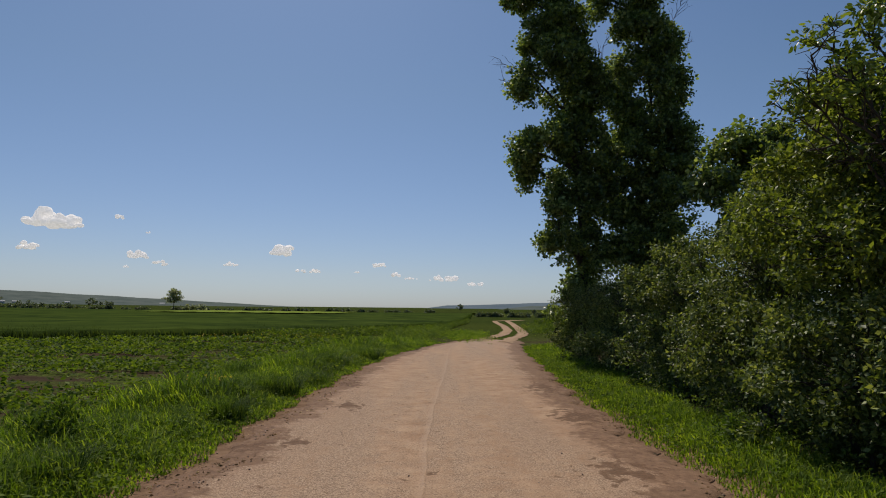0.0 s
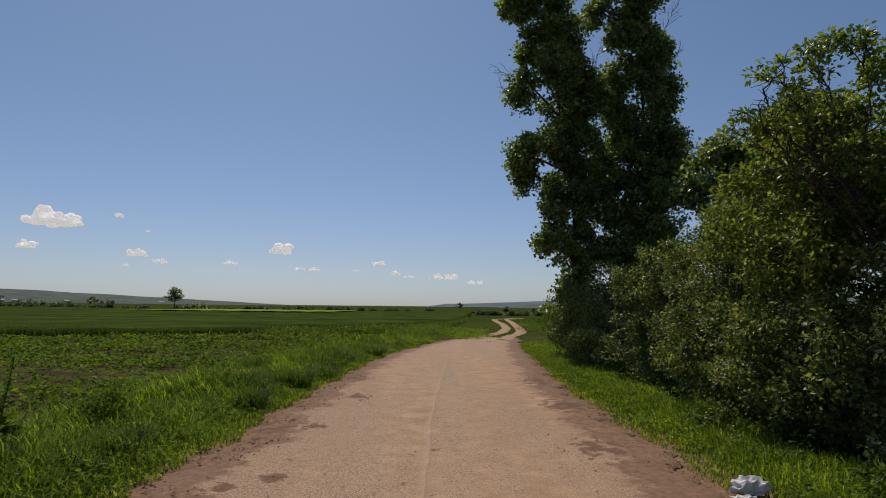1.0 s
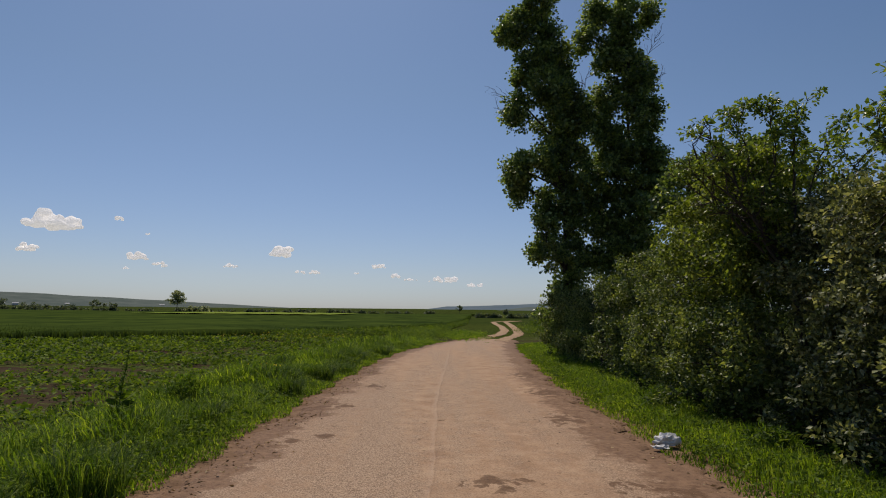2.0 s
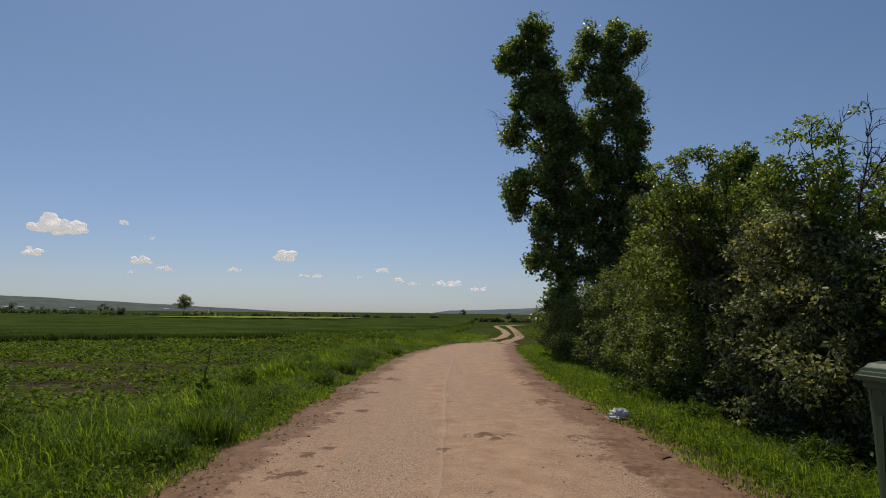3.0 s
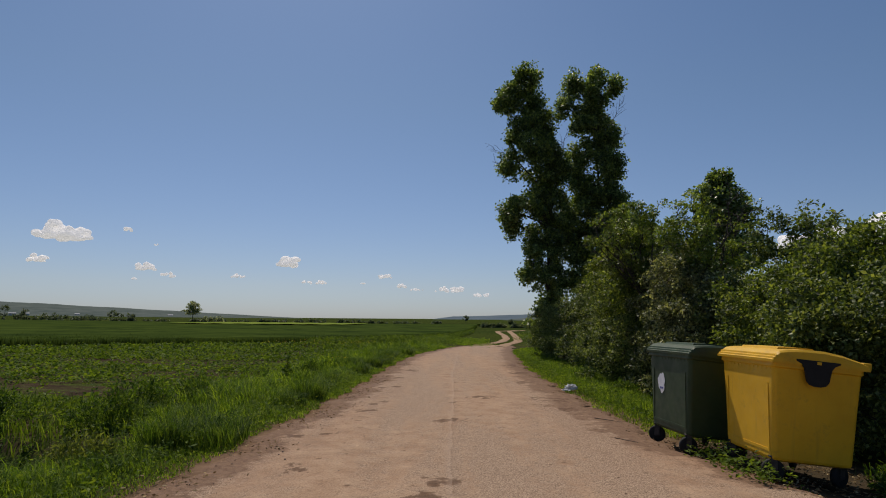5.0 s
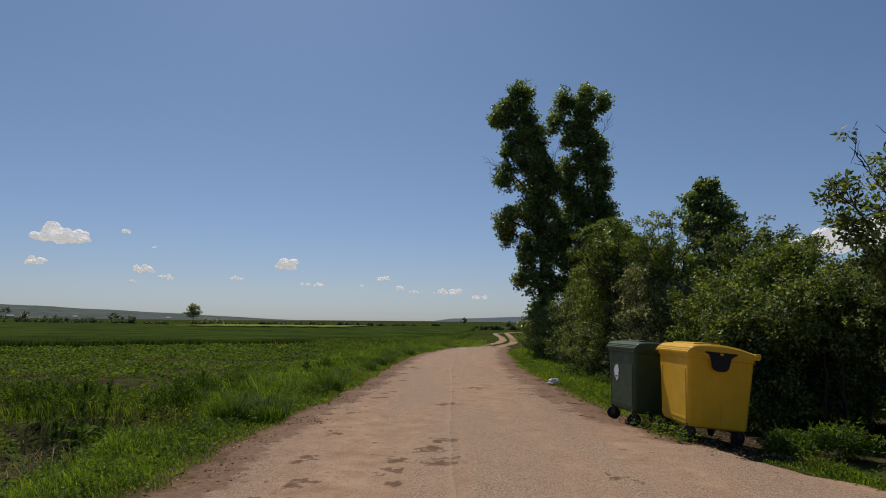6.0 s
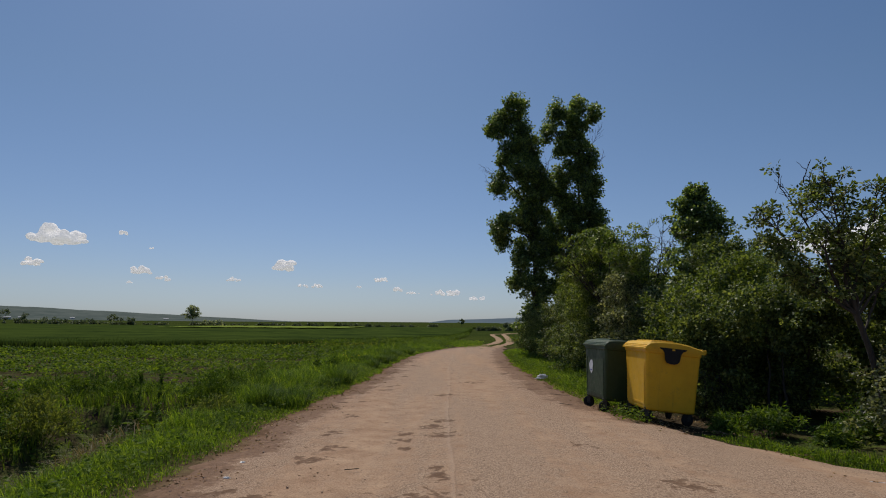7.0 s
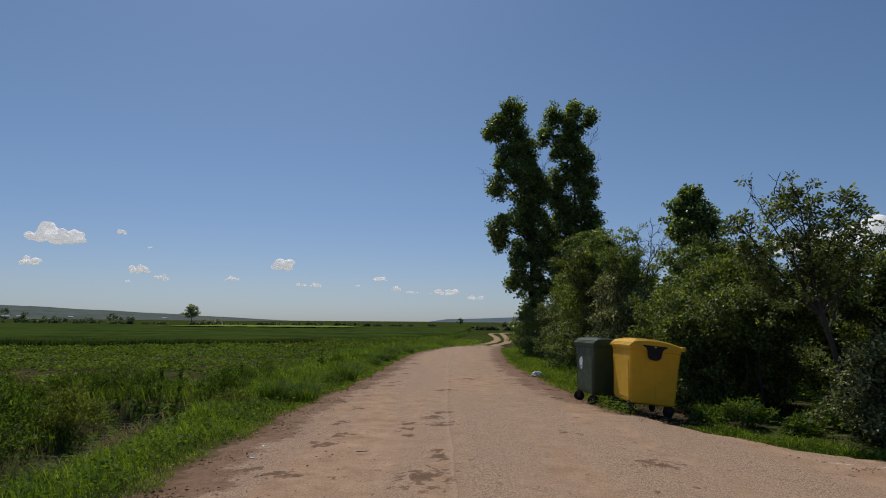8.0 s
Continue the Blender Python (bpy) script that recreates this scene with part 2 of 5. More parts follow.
M["house_white"] = plain("house_white", (0.36, 0.37, 0.38), (0.46, 0.47, 0.47), 0.5, 0.8, 0, 0)
M["house_roof"] = plain("house_roof", (0.3, 0.31, 0.32), (0.38, 0.39, 0.4), 0.5, 0.8, 0, 0)
M["tarp"] = plain("tarp", (0.006, 0.006, 0.006), (0.012, 0.012, 0.012), 3.0, 0.95)
M["pale_field"] = plain("pale_field", (0.14, 0.19, 0.035), (0.2, 0.25, 0.05), 0.15, 0.95, 0, 0)


def plastic(name, a, b2, dirt):
    """Weathered moulded plastic: faded patches, brown grime in blotches and run-down streaks."""
    m, t, b = material(name)
    v = coords(t)
    col = ramp(t, noise_of(t, v, 2.6, 5, 0.6), (0.3, a), (0.7, b2))
    blot = ramp(t, noise_of(t, v, 6.0, 8, 0.75), (0.56, 0.0), (0.72, 0.55))
    runs = ramp(t, noise_of(t, coords(t, (14, 14, 0.8)), 1.0, 6, 0.7), (0.55, 0.0), (0.75, 0.35))
    col = blend(t, runs, blend(t, blot, col, dirt), dirt)
    t.links.new(col, b.inputs["Base Color"])
    t.links.new(ramp(t, noise_of(t, v, 9.0, 5, 0.6), (0.3, 0.42), (0.7, 0.68)), b.inputs["Roughness"])
    b.inputs["Specular IOR Level"].default_value = 0.35
    relief(t, b, noise_of(t, v, 40.0, 4, 0.6), 0.12, 0.004)
    return m


M["green_plastic"] = plastic("green_plastic", (0.022, 0.043, 0.017), (0.043, 0.074, 0.029), (0.055, 0.05, 0.032))
M["yellow_plastic"] = plastic("yellow_plastic", (0.62, 0.345, 0.012), (0.74, 0.43, 0.018), (0.33, 0.2, 0.03))
M["black_rubber"] = plain("black_rubber", (0.006, 0.006, 0.006), (0.015, 0.014, 0.013), 10.0, 0.85)
M["zinc"] = plain("zinc", (0.03, 0.027, 0.025), (0.08, 0.07, 0.065), 12.0, 0.6, 0.4)
M["sticker_white"] = plain("sticker_white", (0.62, 0.64, 0.68), (0.78, 0.79, 0.82), 14.0, 0.5, 0, 0)
M["sticker_blue"] = plain("sticker_blue", (0.08, 0.1, 0.35), (0.12, 0.14, 0.42), 14.0, 0.5, 0, 0)


def cloud_material():
    m, t, b = material("cloud")
    b.inputs["Base Color"].default_value = (0.74, 0.72, 0.71, 1)
    b.inputs["Roughness"].default_value = 1.0
    b.inputs["Specular IOR Level"].default_value = 0.0
    tr = t.nodes.new("ShaderNodeBsdfTranslucent")
    tr.inputs["Color"].default_value = (0.7, 0.69, 0.69, 1)
    mix = t.nodes.new("ShaderNodeMixShader")
    mix.inputs[0].default_value = 0.35
    t.links.new(b.outputs[0], mix.inputs[1])
    t.links.new(tr.outputs[0], mix.inputs[2])
    # added emission brightens the unlit sides of the clouds
    glow = node(t, "ShaderNodeEmission", Strength=0.3)
    add = t.nodes.new("ShaderNodeAddShader")
    t.links.new(mix.outputs[0], add.inputs[0])
    t.links.new(glow.outputs[0], add.inputs[1])
    t.links.new(add.outputs[0], t.nodes["Material Output"].inputs["Surface"])
    return m


M["cloud"] = cloud_material()


# ---- mesh helpers ----
def raw(name, verts, faces, mat):
    """A mesh from numpy arrays: verts n x 3, faces m x k, all of one size."""
    me = bpy.data.meshes.new(name)
    m, k = faces.shape
    me.vertices.add(len(verts))
    me.vertices.foreach_set("co", np.ascontiguousarray(verts, dtype=np.float32).ravel())
    me.loops.add(m * k)
    me.loops.foreach_set("vertex_index", np.ascontiguousarray(faces, dtype=np.int32).ravel())
    me.polygons.add(m)
    me.polygons.foreach_set("loop_start", np.arange(0, m * k, k, dtype=np.int32))
    me.update(calc_edges=True)
    me.materials.append(mat)
    return me


def child(name, me, parent, label=""):
    ob = new(name, me)
    ob.parent = parent
    return tagged(ob, label)


def part(name, bm, mat, parent, label="", smooth=False):
    me = bpy.data.meshes.new(name)
    bmesh.ops.recalc_face_normals(bm, faces=bm.faces)
    if smooth:
        for f in bm.faces:
            f.smooth = True
    bm.to_mesh(me)
    bm.free()
    me.materials.append(mat)
    return child(name, me, parent, label)


def empty(name, m):
    ob = new(name)
    ob.matrix_world = m
    ob.empty_display_size = 0.2
    return ob


def unit(v):
    return v / np.maximum(np.linalg.norm(v, axis=-1, keepdims=True), 1e-9)


def leaves(name, rng, at, along, size, mat, width=0.55, oval=False, droop=0.25):
    """Folded leaf blades at the places given, each pointing along its own way."""
    n = len(at)
    u = unit(along)
    w = unit(np.cross(rng.normal(size=(n, 3)) * 1.2 + np.array([0, 0, 0.9]), u))
    nor = np.cross(u, w)
    s = size[:, None]
    h = s * width * 0.5
    if oval:
        rows = [(0, 0, 0), (0.3, 1, 0.22), (0.72, 0.8, 0.12), (1.0, 0, -droop), (0.72, -0.8, 0.12), (0.3, -1, 0.22)]
        idx = np.array([[0, 1, 2, 3], [0, 3, 4, 5]])
    else:
        rows = [(0, 0, 0), (0.45, 1, 0.2), (1.0, 0, -droop), (0.45, -1, 0.2)]
        idx = np.array([[0, 1, 2], [0, 2, 3]])
    k = len(rows)
    v = np.empty((n, k, 3))
    for i, (a, b, c) in enumerate(rows):
        v[:, i] = at + u * s * a + w * h * b + nor * h * c
    f = (np.arange(n)[:, None, None] * k + idx[None]).reshape(-1, idx.shape[1])
    return raw(name, v.reshape(-1, 3), f, mat)


def blades(name, rng, at, height, width, lean, mat):
    """Grass blades: five corners, bent over."""
    n = len(at)
    a = rng.uniform(0, 2 * np.pi, n)
    d = np.stack([np.cos(a), np.sin(a), np.zeros(n)], 1)
    side = np.stack([-np.sin(a + 0.7), np.cos(a + 0.7), np.zeros(n)], 1)
    h, w = height[:, None], width[:, None]
    up = np.array([0, 0, 1.0])
    ln = lean[:, None]
    v = np.empty((n, 5, 3))
    v[:, 0], v[:, 1] = at - side * w, at + side * w
    m = at + up * h * 0.6 + d * h * ln * 0.35
    v[:, 2], v[:, 3] = m + side * w * 0.75, m - side * w * 0.75
    v[:, 4] = at + up * h * (1 - 0.35 * ln) + d * h * ln
    b = np.arange(n)[:, None] * 5
    f = np.concatenate([b + np.array([[0, 1, 2]]), b + np.array([[0, 2, 3]]), b + np.array([[3, 2, 4]])])
    return raw(name, v.reshape(-1, 3), f, mat)


def tubes(name, lines, mat, sides=6):
    """Tapered tubes: each line is (points n x 3, radii n)."""
    vs, fs, base = [], [], 0
    ang = np.arange(sides) * 2 * np.pi / sides
    for pts, rad in lines:
        pts = np.asarray(pts, float)
        tan = unit(np.gradient(pts, axis=0))
        ref = np.where(np.abs(tan[:, 2:3]) > 0.9, np.array([[1.0, 0, 0]]), np.array([[0, 0, 1.0]]))
        a = unit(np.cross(tan, ref))
        b = np.cross(tan, a)
        ring = pts[:, None] + (a[:, None] * np.cos(ang)[None, :, None] + b[:, None] * np.sin(ang)[None, :, None]) * np.asarray(rad)[:, None, None]
        n = len(pts)
        vs.append(ring.reshape(-1, 3))
        i = np.arange(n - 1)[:, None] * sides
        j = np.arange(sides)[None]
        k = (j + 1) % sides
        fs.append((base + np.stack([i + j, i + k, i + sides + k, i + sides + j], -1)).reshape(-1, 4))
        base += n * sides
    me = raw(name, np.concatenate(vs), np.concatenate(fs), mat)
    me.polygons.foreach_set("use_smooth", np.ones(len(me.polygons), bool))
    return me


def bend(rng, a, b, n, wild):
    """A wandering line from a to b."""
    a, b = np.asarray(a, float), np.asarray(b, float)
    t = np.linspace(0, 1, n)[:, None]
    L = np.linalg.norm(b - a)
    p = a + (b - a) * t
    off = np.cumsum(rng.normal(size=(n, 3)), axis=0)
    off -= off[0] + (off[-1] - off[0]) * t
    return p + off * wild * L / n


# ---- the lie of the land ----
def smooth(a, b, x):
    t = np.clip((x - a) / (b - a), 0, 1)
    return t * t * (3 - 2 * t)


def land(x, y):
    """Height of the ground: flat at the road, a shallow ditch by the field, falling a little under the hedge, rising slowly far off."""
    x, y = np.asarray(x, float), np.asarray(y, float)
    r = np.hypot(x, y + 5)
    s = np.maximum(0, r - 50)
    z = 0.0098 * s * s / (s + 60)
    near = 1 - smooth(28, 45, y)
    z = z - near * 0.2 * smooth(2.4, 5.0, x) * smooth(-9.5, -6.5, y)
    z = z - 0.08 * np.exp(-((y + 1.8) / 1.6) ** 2) * smooth(2.2, 3.0, x) * (1 - smooth(5.0, 7.0, x))
    ditch = np.exp(-((x + 5.75 + 0.3 * np.sin(y * 0.9)) / 0.75) ** 2) * (1 - smooth(-3.6, -2.0, y)) * 0.8
    ditch = np.maximum(ditch, 1.0 * np.exp(-(np.hypot((x + 6.3) / 0.8, (y + 2.9) / 0.75)) ** 4))
    z = z - ditch - near * 0.08 * smooth(3.2, 6.0, -x)
    rough = np.sin(x * 2.3 + 1.1 * np.sin(y * 1.7)) * np.sin(y * 2.1 + 0.8 * np.sin(x * 1.3))
    z = z + 0.035 * rough * smooth(2.9, 4.2, np.abs(x)) * (1 - smooth(30, 60, r)) * smooth(-9.5, -6.5, y)
    return z


def lines(lo, hi, fine_lo, fine_hi, step, growth):
    inner = np.arange(fine_lo, fine_hi + step / 2, step)
    up, d, v = [], step, fine_hi
    while v < hi:
        d *= growth
        v += d
        up.append(min(v, hi))
    down, d, v = [], step, fine_lo
    while v > lo:
        d *= growth
        v -= d
        down.append(max(v, lo))
    return np.array(down[::-1] + list(inner) + up)


def sheet(name, xs, ys, height, mat):
    X, Y = np.meshgrid(xs, ys)
    Z = height(X, Y)
    nx, ny = len(xs), len(ys)
    i = np.arange(ny - 1)[:, None] * nx + np.arange(nx - 1)[None]
    f = np.stack([i, i + 1, i + nx + 1, i + nx], -1).reshape(-1, 4)
    me = raw(name, np.stack([X, Y, Z], -1).reshape(-1, 3), f, mat)
    me.polygons.foreach_set("use_smooth", np.ones(len(me.polygons), bool))
    return me


def under_road(x, y):
    return land(x, y) - 0.03


ground = tagged(new("ground", sheet("ground", lines(-4200, 4200, -12, 12, 0.3, 1.13), lines(-1500, 4500, -18, 38, 0.3, 1.13), under_road, M["ground"])),
                "green field ground with weeds and bare brown soil", "ground", kind="structure")


# ---- road ----
def left_edge(y):
    return np.interp(y, [-40, -10, -7.5, -2.7, 1, 5, 10, 17.5, 23.5, 26, 30, 34.5, 38], [-3.0, -3.05, -3.05, -2.95, -2.65, -2.5, -2.45, -2.2, -1.7, -1.3, -0.6, 0.5, 2.1])


def right_edge(y):
    return np.interp(y, [-40, -12.5, -9.4, -8.3, -7.5, -6.5, -5.1, -4.1, -0.7, 2, 6, 12, 20, 27, 33, 38], [3.2, 14, 14, 7.2, 5.1, 4.45, 3.6, 3.05, 2.6, 2.5, 2.45, 2.5, 3.1, 3.6, 4.2, 5.0])


def wobble(y, seed):
    return 0.10 * np.sin(y * 1.9 + seed) + 0.07 * np.sin(y * 4.7 + 2 * seed) + 0.05 * np.sin(y * 11.3 + seed * 3) + 0.03 * np.sin(y * 23.0 + seed * 5)


# patches of dried mud: x, y, half width, half length
MUD = ((-0.55, -9.15, 0.28, 0.46), (-0.38, -8.19, 0.13, 0.26), (-0.45, -7.8, 0.1, 0.13), (-0.39, -5.72, 0.27, 0.22), (-0.34, -4.4, 0.17, 0.2), (-0.88, -5.6, 0.16, 0.24), (-0.95, -6.08, 0.14, 0.14), (-0.8, -6.68, 0.11, 0.13), (-0.5, -5.0, 0.2, 0.3),
       (-0.24, -0.46, 0.24, 0.26), (0.41, 2.7, 0.3, 0.26), (-0.19, 1.75, 0.14, 0.13), (2.04, -8.56, 0.23, 0.2), (1.43, -6.46, 0.14, 0.13), (1.97, 2.38, 0.3, 0.34), (1.58, 2.67, 0.13, 0.22), (1.81, 6.2, 0.36, 0.45), (2.05, 9.4, 0.4, 0.7), (2.1, 13.0, 0.4, 0.9), (1.95, 0.9, 0.2, 0.3))
MUD += ((-1.9, -7.42, 0.25, 0.19), (-1.82, -6.7, 0.12, 0.25), (-1.62, -6.7, 0.08, 0.12), (-2.35, -8.85, 0.12, 0.12), (-2.05, -9.08, 0.26, 0.2), (-1.92, -3.9, 0.13, 0.22), (-2.41, -2.0, 0.14, 0.17), (-2.0, -1.75, 0.11, 0.13), (-1.95, -5.6, 0.13, 0.3), (-2.55, -0.2, 0.22, 0.3),
        (-1.75, 0.58, 0.18, 0.2), (-1.71, 1.48, 0.15, 0.16), (-1.61, 1.85, 0.14, 0.15), (-1.5, 0.95, 0.09, 0.1), (-1.91, 4.53, 0.15, 0.18), (-1.57, 4.86, 0.16, 0.27), (-2.2, 7.25, 0.22, 0.34), (-1.76, 7.48, 0.22, 0.35), (-1.5, 10.4, 0.26, 0.4), (-2.0, 13.5, 0.3, 0.8))


def road_mesh():
    ys = np.concatenate([np.arange(-40, -14, 0.5), np.arange(-14, 20, 0.09), np.arange(20, 38, 0.2)])
    u = np.linspace(0, 1, 110)
    L, R = left_edge(ys) + wobble(ys, 1.0), right_edge(ys) + wobble(ys, 2.3)
    X = L[:, None] + (R - L)[:, None] * u[None]
    Y = np.repeat(ys[:, None], len(u), 1)
    rng = np.random.default_rng(5)
    seam = np.interp(Y, [-12, -1.5, 8, 18, 28, 38], [-0.24, -0.22, -0.14, 0.12, 0.42, 1.2]) + 0.025 * np.sin(Y * 0.45) + 0.010 * np.sin(Y * 2.3) + 0.006 * np.sin(Y * 7.1)
    Z = land(X, Y) + 0.012 + 0.012 * smooth(-0.03, 0.03, X - seam) - 0.02 * np.exp(-((X + 1.1) / 0.35) ** 2) - 0.016 * np.exp(-((X - 1.2) / 0.4) ** 2)
    Z += 0.006 * np.sin(X * 5 + np.sin(Y * 2.2) * 2) * np.sin(Y * 3.1) + rng.normal(0, 0.0012, X.shape)
    Z -= 0.045 * (np.exp(-u / 0.012) + np.exp(-(1 - u) / 0.012))[None]
    mud = np.zeros_like(X)
    for mx, my, rx, ry in MUD:
        mud = np.maximum(mud, 1.15 * np.exp(-((X - mx) / rx) ** 2 - ((Y - my) / ry) ** 2))
    Z += 0.006 * smooth(0.4, 0.8, mud)
    nx, ny = len(u), len(ys)
    i = np.arange(ny - 1)[:, None] * nx + np.arange(nx - 1)[None]
    f = np.stack([i, i + 1, i + nx + 1, i + nx], -1).reshape(-1, 4)
    me = raw("road", np.stack([X, Y, Z], -1).reshape(-1, 3), f, M["road"])
    margin = np.minimum((X - L[:, None]) * 0.85, (R[:, None] - X) * np.where(Y < -4.5, 3.0, 0.62))
    me.attributes.new("seam", "FLOAT", "POINT").data.foreach_set("value", np.clip(0.5 + (X - seam), 0, 1).astype(np.float32).ravel())
    me.attributes.new("mud", "FLOAT", "POINT").data.foreach_set("value", mud.astype(np.float32).ravel())
    me.attributes.new("margin", "FLOAT", "POINT").data.foreach_set("value", margin.astype(np.float32).ravel())
    me.polygons.foreach_set("use_smooth", np.ones(len(me.polygons), bool))
    return me


road = tagged(new("road", road_mesh()), "dusty pinkish-beige worn asphalt road with a centre seam", "road", kind="structure")


def ribbon(name, pts, half, lift, mat, seed, step=0.5, ragged=0.25):
    """A strip of bare earth along a smooth line."""
    pts = np.array(pts, float)
    d = np.concatenate([[0], np.cumsum(np.hypot(*np.diff(pts, axis=0).T))])
    s = np.arange(0, d[-1], step)
    x, y = np.interp(s, d, pts[:, 0]), np.interp(s, d, pts[:, 1])
    for _ in range(3):
        x[1:-1], y[1:-1] = (x[:-2] + 2 * x[1:-1] + x[2:]) / 4, (y[:-2] + 2 * y[1:-1] + y[2:]) / 4
    tx, ty = np.gradient(x), np.gradient(y)
    n = np.hypot(tx, ty)
    nx, ny = ty / n, -tx / n
    u = np.linspace(-1, 1, 9)
    wl, wr = half * (1 + ragged * wobble(s * 1.4, seed) * 5), half * (1 + ragged * wobble(s * 1.7, seed + 4) * 5)
    w = np.where(u[None] < 0, wl[:, None], wr[:, None])
    X, Y = x[:, None] + nx[:, None] * u[None] * w, y[:, None] + ny[:, None] * u[None] * w
    Z = land(X, Y) + lift * (1 - 0.9 * np.abs(u[None]) ** 3)
    k = len(u)
    i = np.arange(len(s) - 1)[:, None] * k + np.arange(k - 1)[None]
    f = np.stack([i, i + 1, i + k + 1, i + k], -1).reshape(-1, 4)
    return raw(name, np.stack([X, Y, Z], -1).reshape(-1, 3), f, mat)


# the two ruts of the farm track beyond the asphalt
for seed, pts in ((1, [(1.2, 35), (2.4, 38.5), (3.6, 42.5), (4.8, 48), (6.3, 59), (7.6, 76), (8.4, 95), (9.2, 108), (14, 120)]), (2, [(3.6, 35), (4.6, 40.5), (5.6, 44), (6.6, 50), (8.0, 64), (9.8, 85), (11.6, 110), (16, 121)])):
    tagged(new("track_rut", ribbon("track_rut", pts, 0.42, 0.06, M["track"], seed)), "sandy wheel rut of a winding farm track", "track", kind="structure")


# ---- trees and shrubs ----
def crown_points(rng, blobs, share, trim):
    """Clump centres in lumpy ellipsoids (x, y, z, rx, ry, rz, count), most of them near the skin."""
    out = []
    for x, y, z, rx, ry, rz, n in blobs:
        n = max(3, int(n * share))
        d = unit(rng.normal(size=(n, 3)))
        r = rng.uniform(0.12, 1.0, n) ** 0.42
        lump = 1 + 0.2 * np.sin(d[:, 0] * 6 + x * 3) * np.sin(d[:, 1] * 6 + y) + 0.2 * np.sin(d[:, 2] * 8 + z * 2 + d[:, 0] * 4) * np.sin(d[:, 1] * 7 + x)
        out.append(np.array([x, y, z]) + d * (r * lump)[:, None] * np.maximum(np.array([rx, ry, rz]) - trim, 0.15))
    return np.concatenate(out)


def tree(name, x, y, label, category, blobs, leaf, size, per, spread, seed, tuft=0.22, tufts=6, trunks=((0, 0),), girth=0.12, bark="bark", top=None, share=1.0,
         oval=False, width=0.6, twig=0.012, dead=(), stray=0.12, group=""):
    """One woody plant: trunks, limbs to each part of the crown, twigs to each clump, and leaves round the clumps.
    Blob places are from the foot. dead: bare branches as (from, to)."""
    rng = np.random.default_rng(seed)
    root = empty(name, pose(x, y, float(land(x, y)) - 0.03))
    tagged(root, label, category, group)
    blobs = [tuple(b) for b in blobs]
    centre = np.array([b[:3] for b in blobs])
    top = top or max(b[2] for b in blobs)
    stems = []
    for i, (tx, ty) in enumerate(trunks):
        near = centre[np.argmin(np.hypot(centre[:, 0] - tx, centre[:, 1] - ty) - centre[:, 2] * 0.4)]
        foot = np.array([tx * 0.35, ty * 0.35, 0.0])
        pts = bend(rng, foot, (near[0] * 0.7 + tx * 0.3, near[1] * 0.7 + ty * 0.3, top), 12, 0.10)
        rad = girth * (1 - 0.85 * np.linspace(0, 1, 12) ** 0.8)
        rad[0] *= 1.35
        stems.append(pts)
        child("trunk", tubes("trunk", [(pts, rad)], M[bark], 9), root)
    allstem = np.concatenate(stems)
    for b in blobs:
        c = np.array(b[:3])
        low = allstem[(allstem[:, 2] < c[2] - 0.15 * b[5]) | (allstem[:, 2] < 0.6)]
        if len(low) == 0:
            low = allstem
        a = low[np.argmin(np.linalg.norm(low - (c - np.array([0, 0, b[5] * 0.5])), axis=1))]
        g = girth * 0.42
        child("limb", tubes("limb", [(bend(rng, a, c + np.array([0, 0, b[5] * 0.35]), 8, 0.16), np.linspace(g, g * 0.25, 8))], M[bark], 6), root)
    clumps = crown_points(rng, blobs, share, 0.3 * spread)
    # twigs
    big = rng.random(len(clumps)) < 0.8
    lines_ = []
    for c in clumps[big]:
        j = np.argmin(np.linalg.norm(centre - c, axis=1))
        a = centre[j] + (c - centre[j]) * rng.uniform(0.0, 0.35) + np.array([0, 0, -0.15 * blobs[j][5]])
        lines_.append((bend(rng, a, c, 5, 0.25), np.linspace(twig, twig * 0.3, 5)))
    tagged(child("twig", tubes("twig", lines_, M[bark], 4), root), kind="stuff")
    # leaves: each clump is a handful of small dense tufts
    scale = rng.uniform(0.55, 1.3, len(clumps))
    who = np.repeat(np.arange(len(clumps)), tufts)
    k = len(who)
    tuft_at = clumps[who] + unit(rng.normal(size=(k, 3))) * (rng.random(k) ** 0.4 * spread * scale[who])[:, None] * np.array([1, 1, 0.8])
    tuft_r = tuft * rng.uniform(0.6, 1.3, k)
    n = k * per
    own = rng.choice(k, n, p=tuft_r ** 2 / np.sum(tuft_r ** 2))
    off = unit(rng.normal(size=(n, 3))) * (rng.random(n) ** 0.42 * tuft_r[own])[:, None] * np.array([1, 1, 0.75])
    off[rng.random(n) < stray] *= 1.5
    at = tuft_at[own] + off
    at[:, 2] = np.maximum(at[:, 2], 0.05)
    way = unit(off) * 0.8 + rng.normal(size=(n, 3)) * 0.55 + np.array([0, 0, -0.15])
    child("crown", leaves("crown", rng, at, way, size * rng.uniform(0.55, 1.2, n), M[leaf], width, oval), root)
    if len(dead):
        for a, b in dead:
            bare = []
            main = bend(rng, a, b, 9, 0.18)
            L = np.linalg.norm(main[-1] - main[0])
            bare.append((main, np.linspace(0.018, 0.005, 9)))
            for k in (2, 3, 3, 4, 5, 5, 6, 7):
                tip = main[k] + unit(main[-1] - main[0] + rng.normal(size=3) * L * 0.55) * L * rng.uniform(0.2, 0.45)
                side = bend(rng, main[k], tip, 5, 0.25)
                bare.append((side, np.linspace(0.011, 0.004, 5)))
                tip2 = side[2] + unit(tip - main[k] + rng.normal(size=3) * 0.4 * L) * L * 0.16
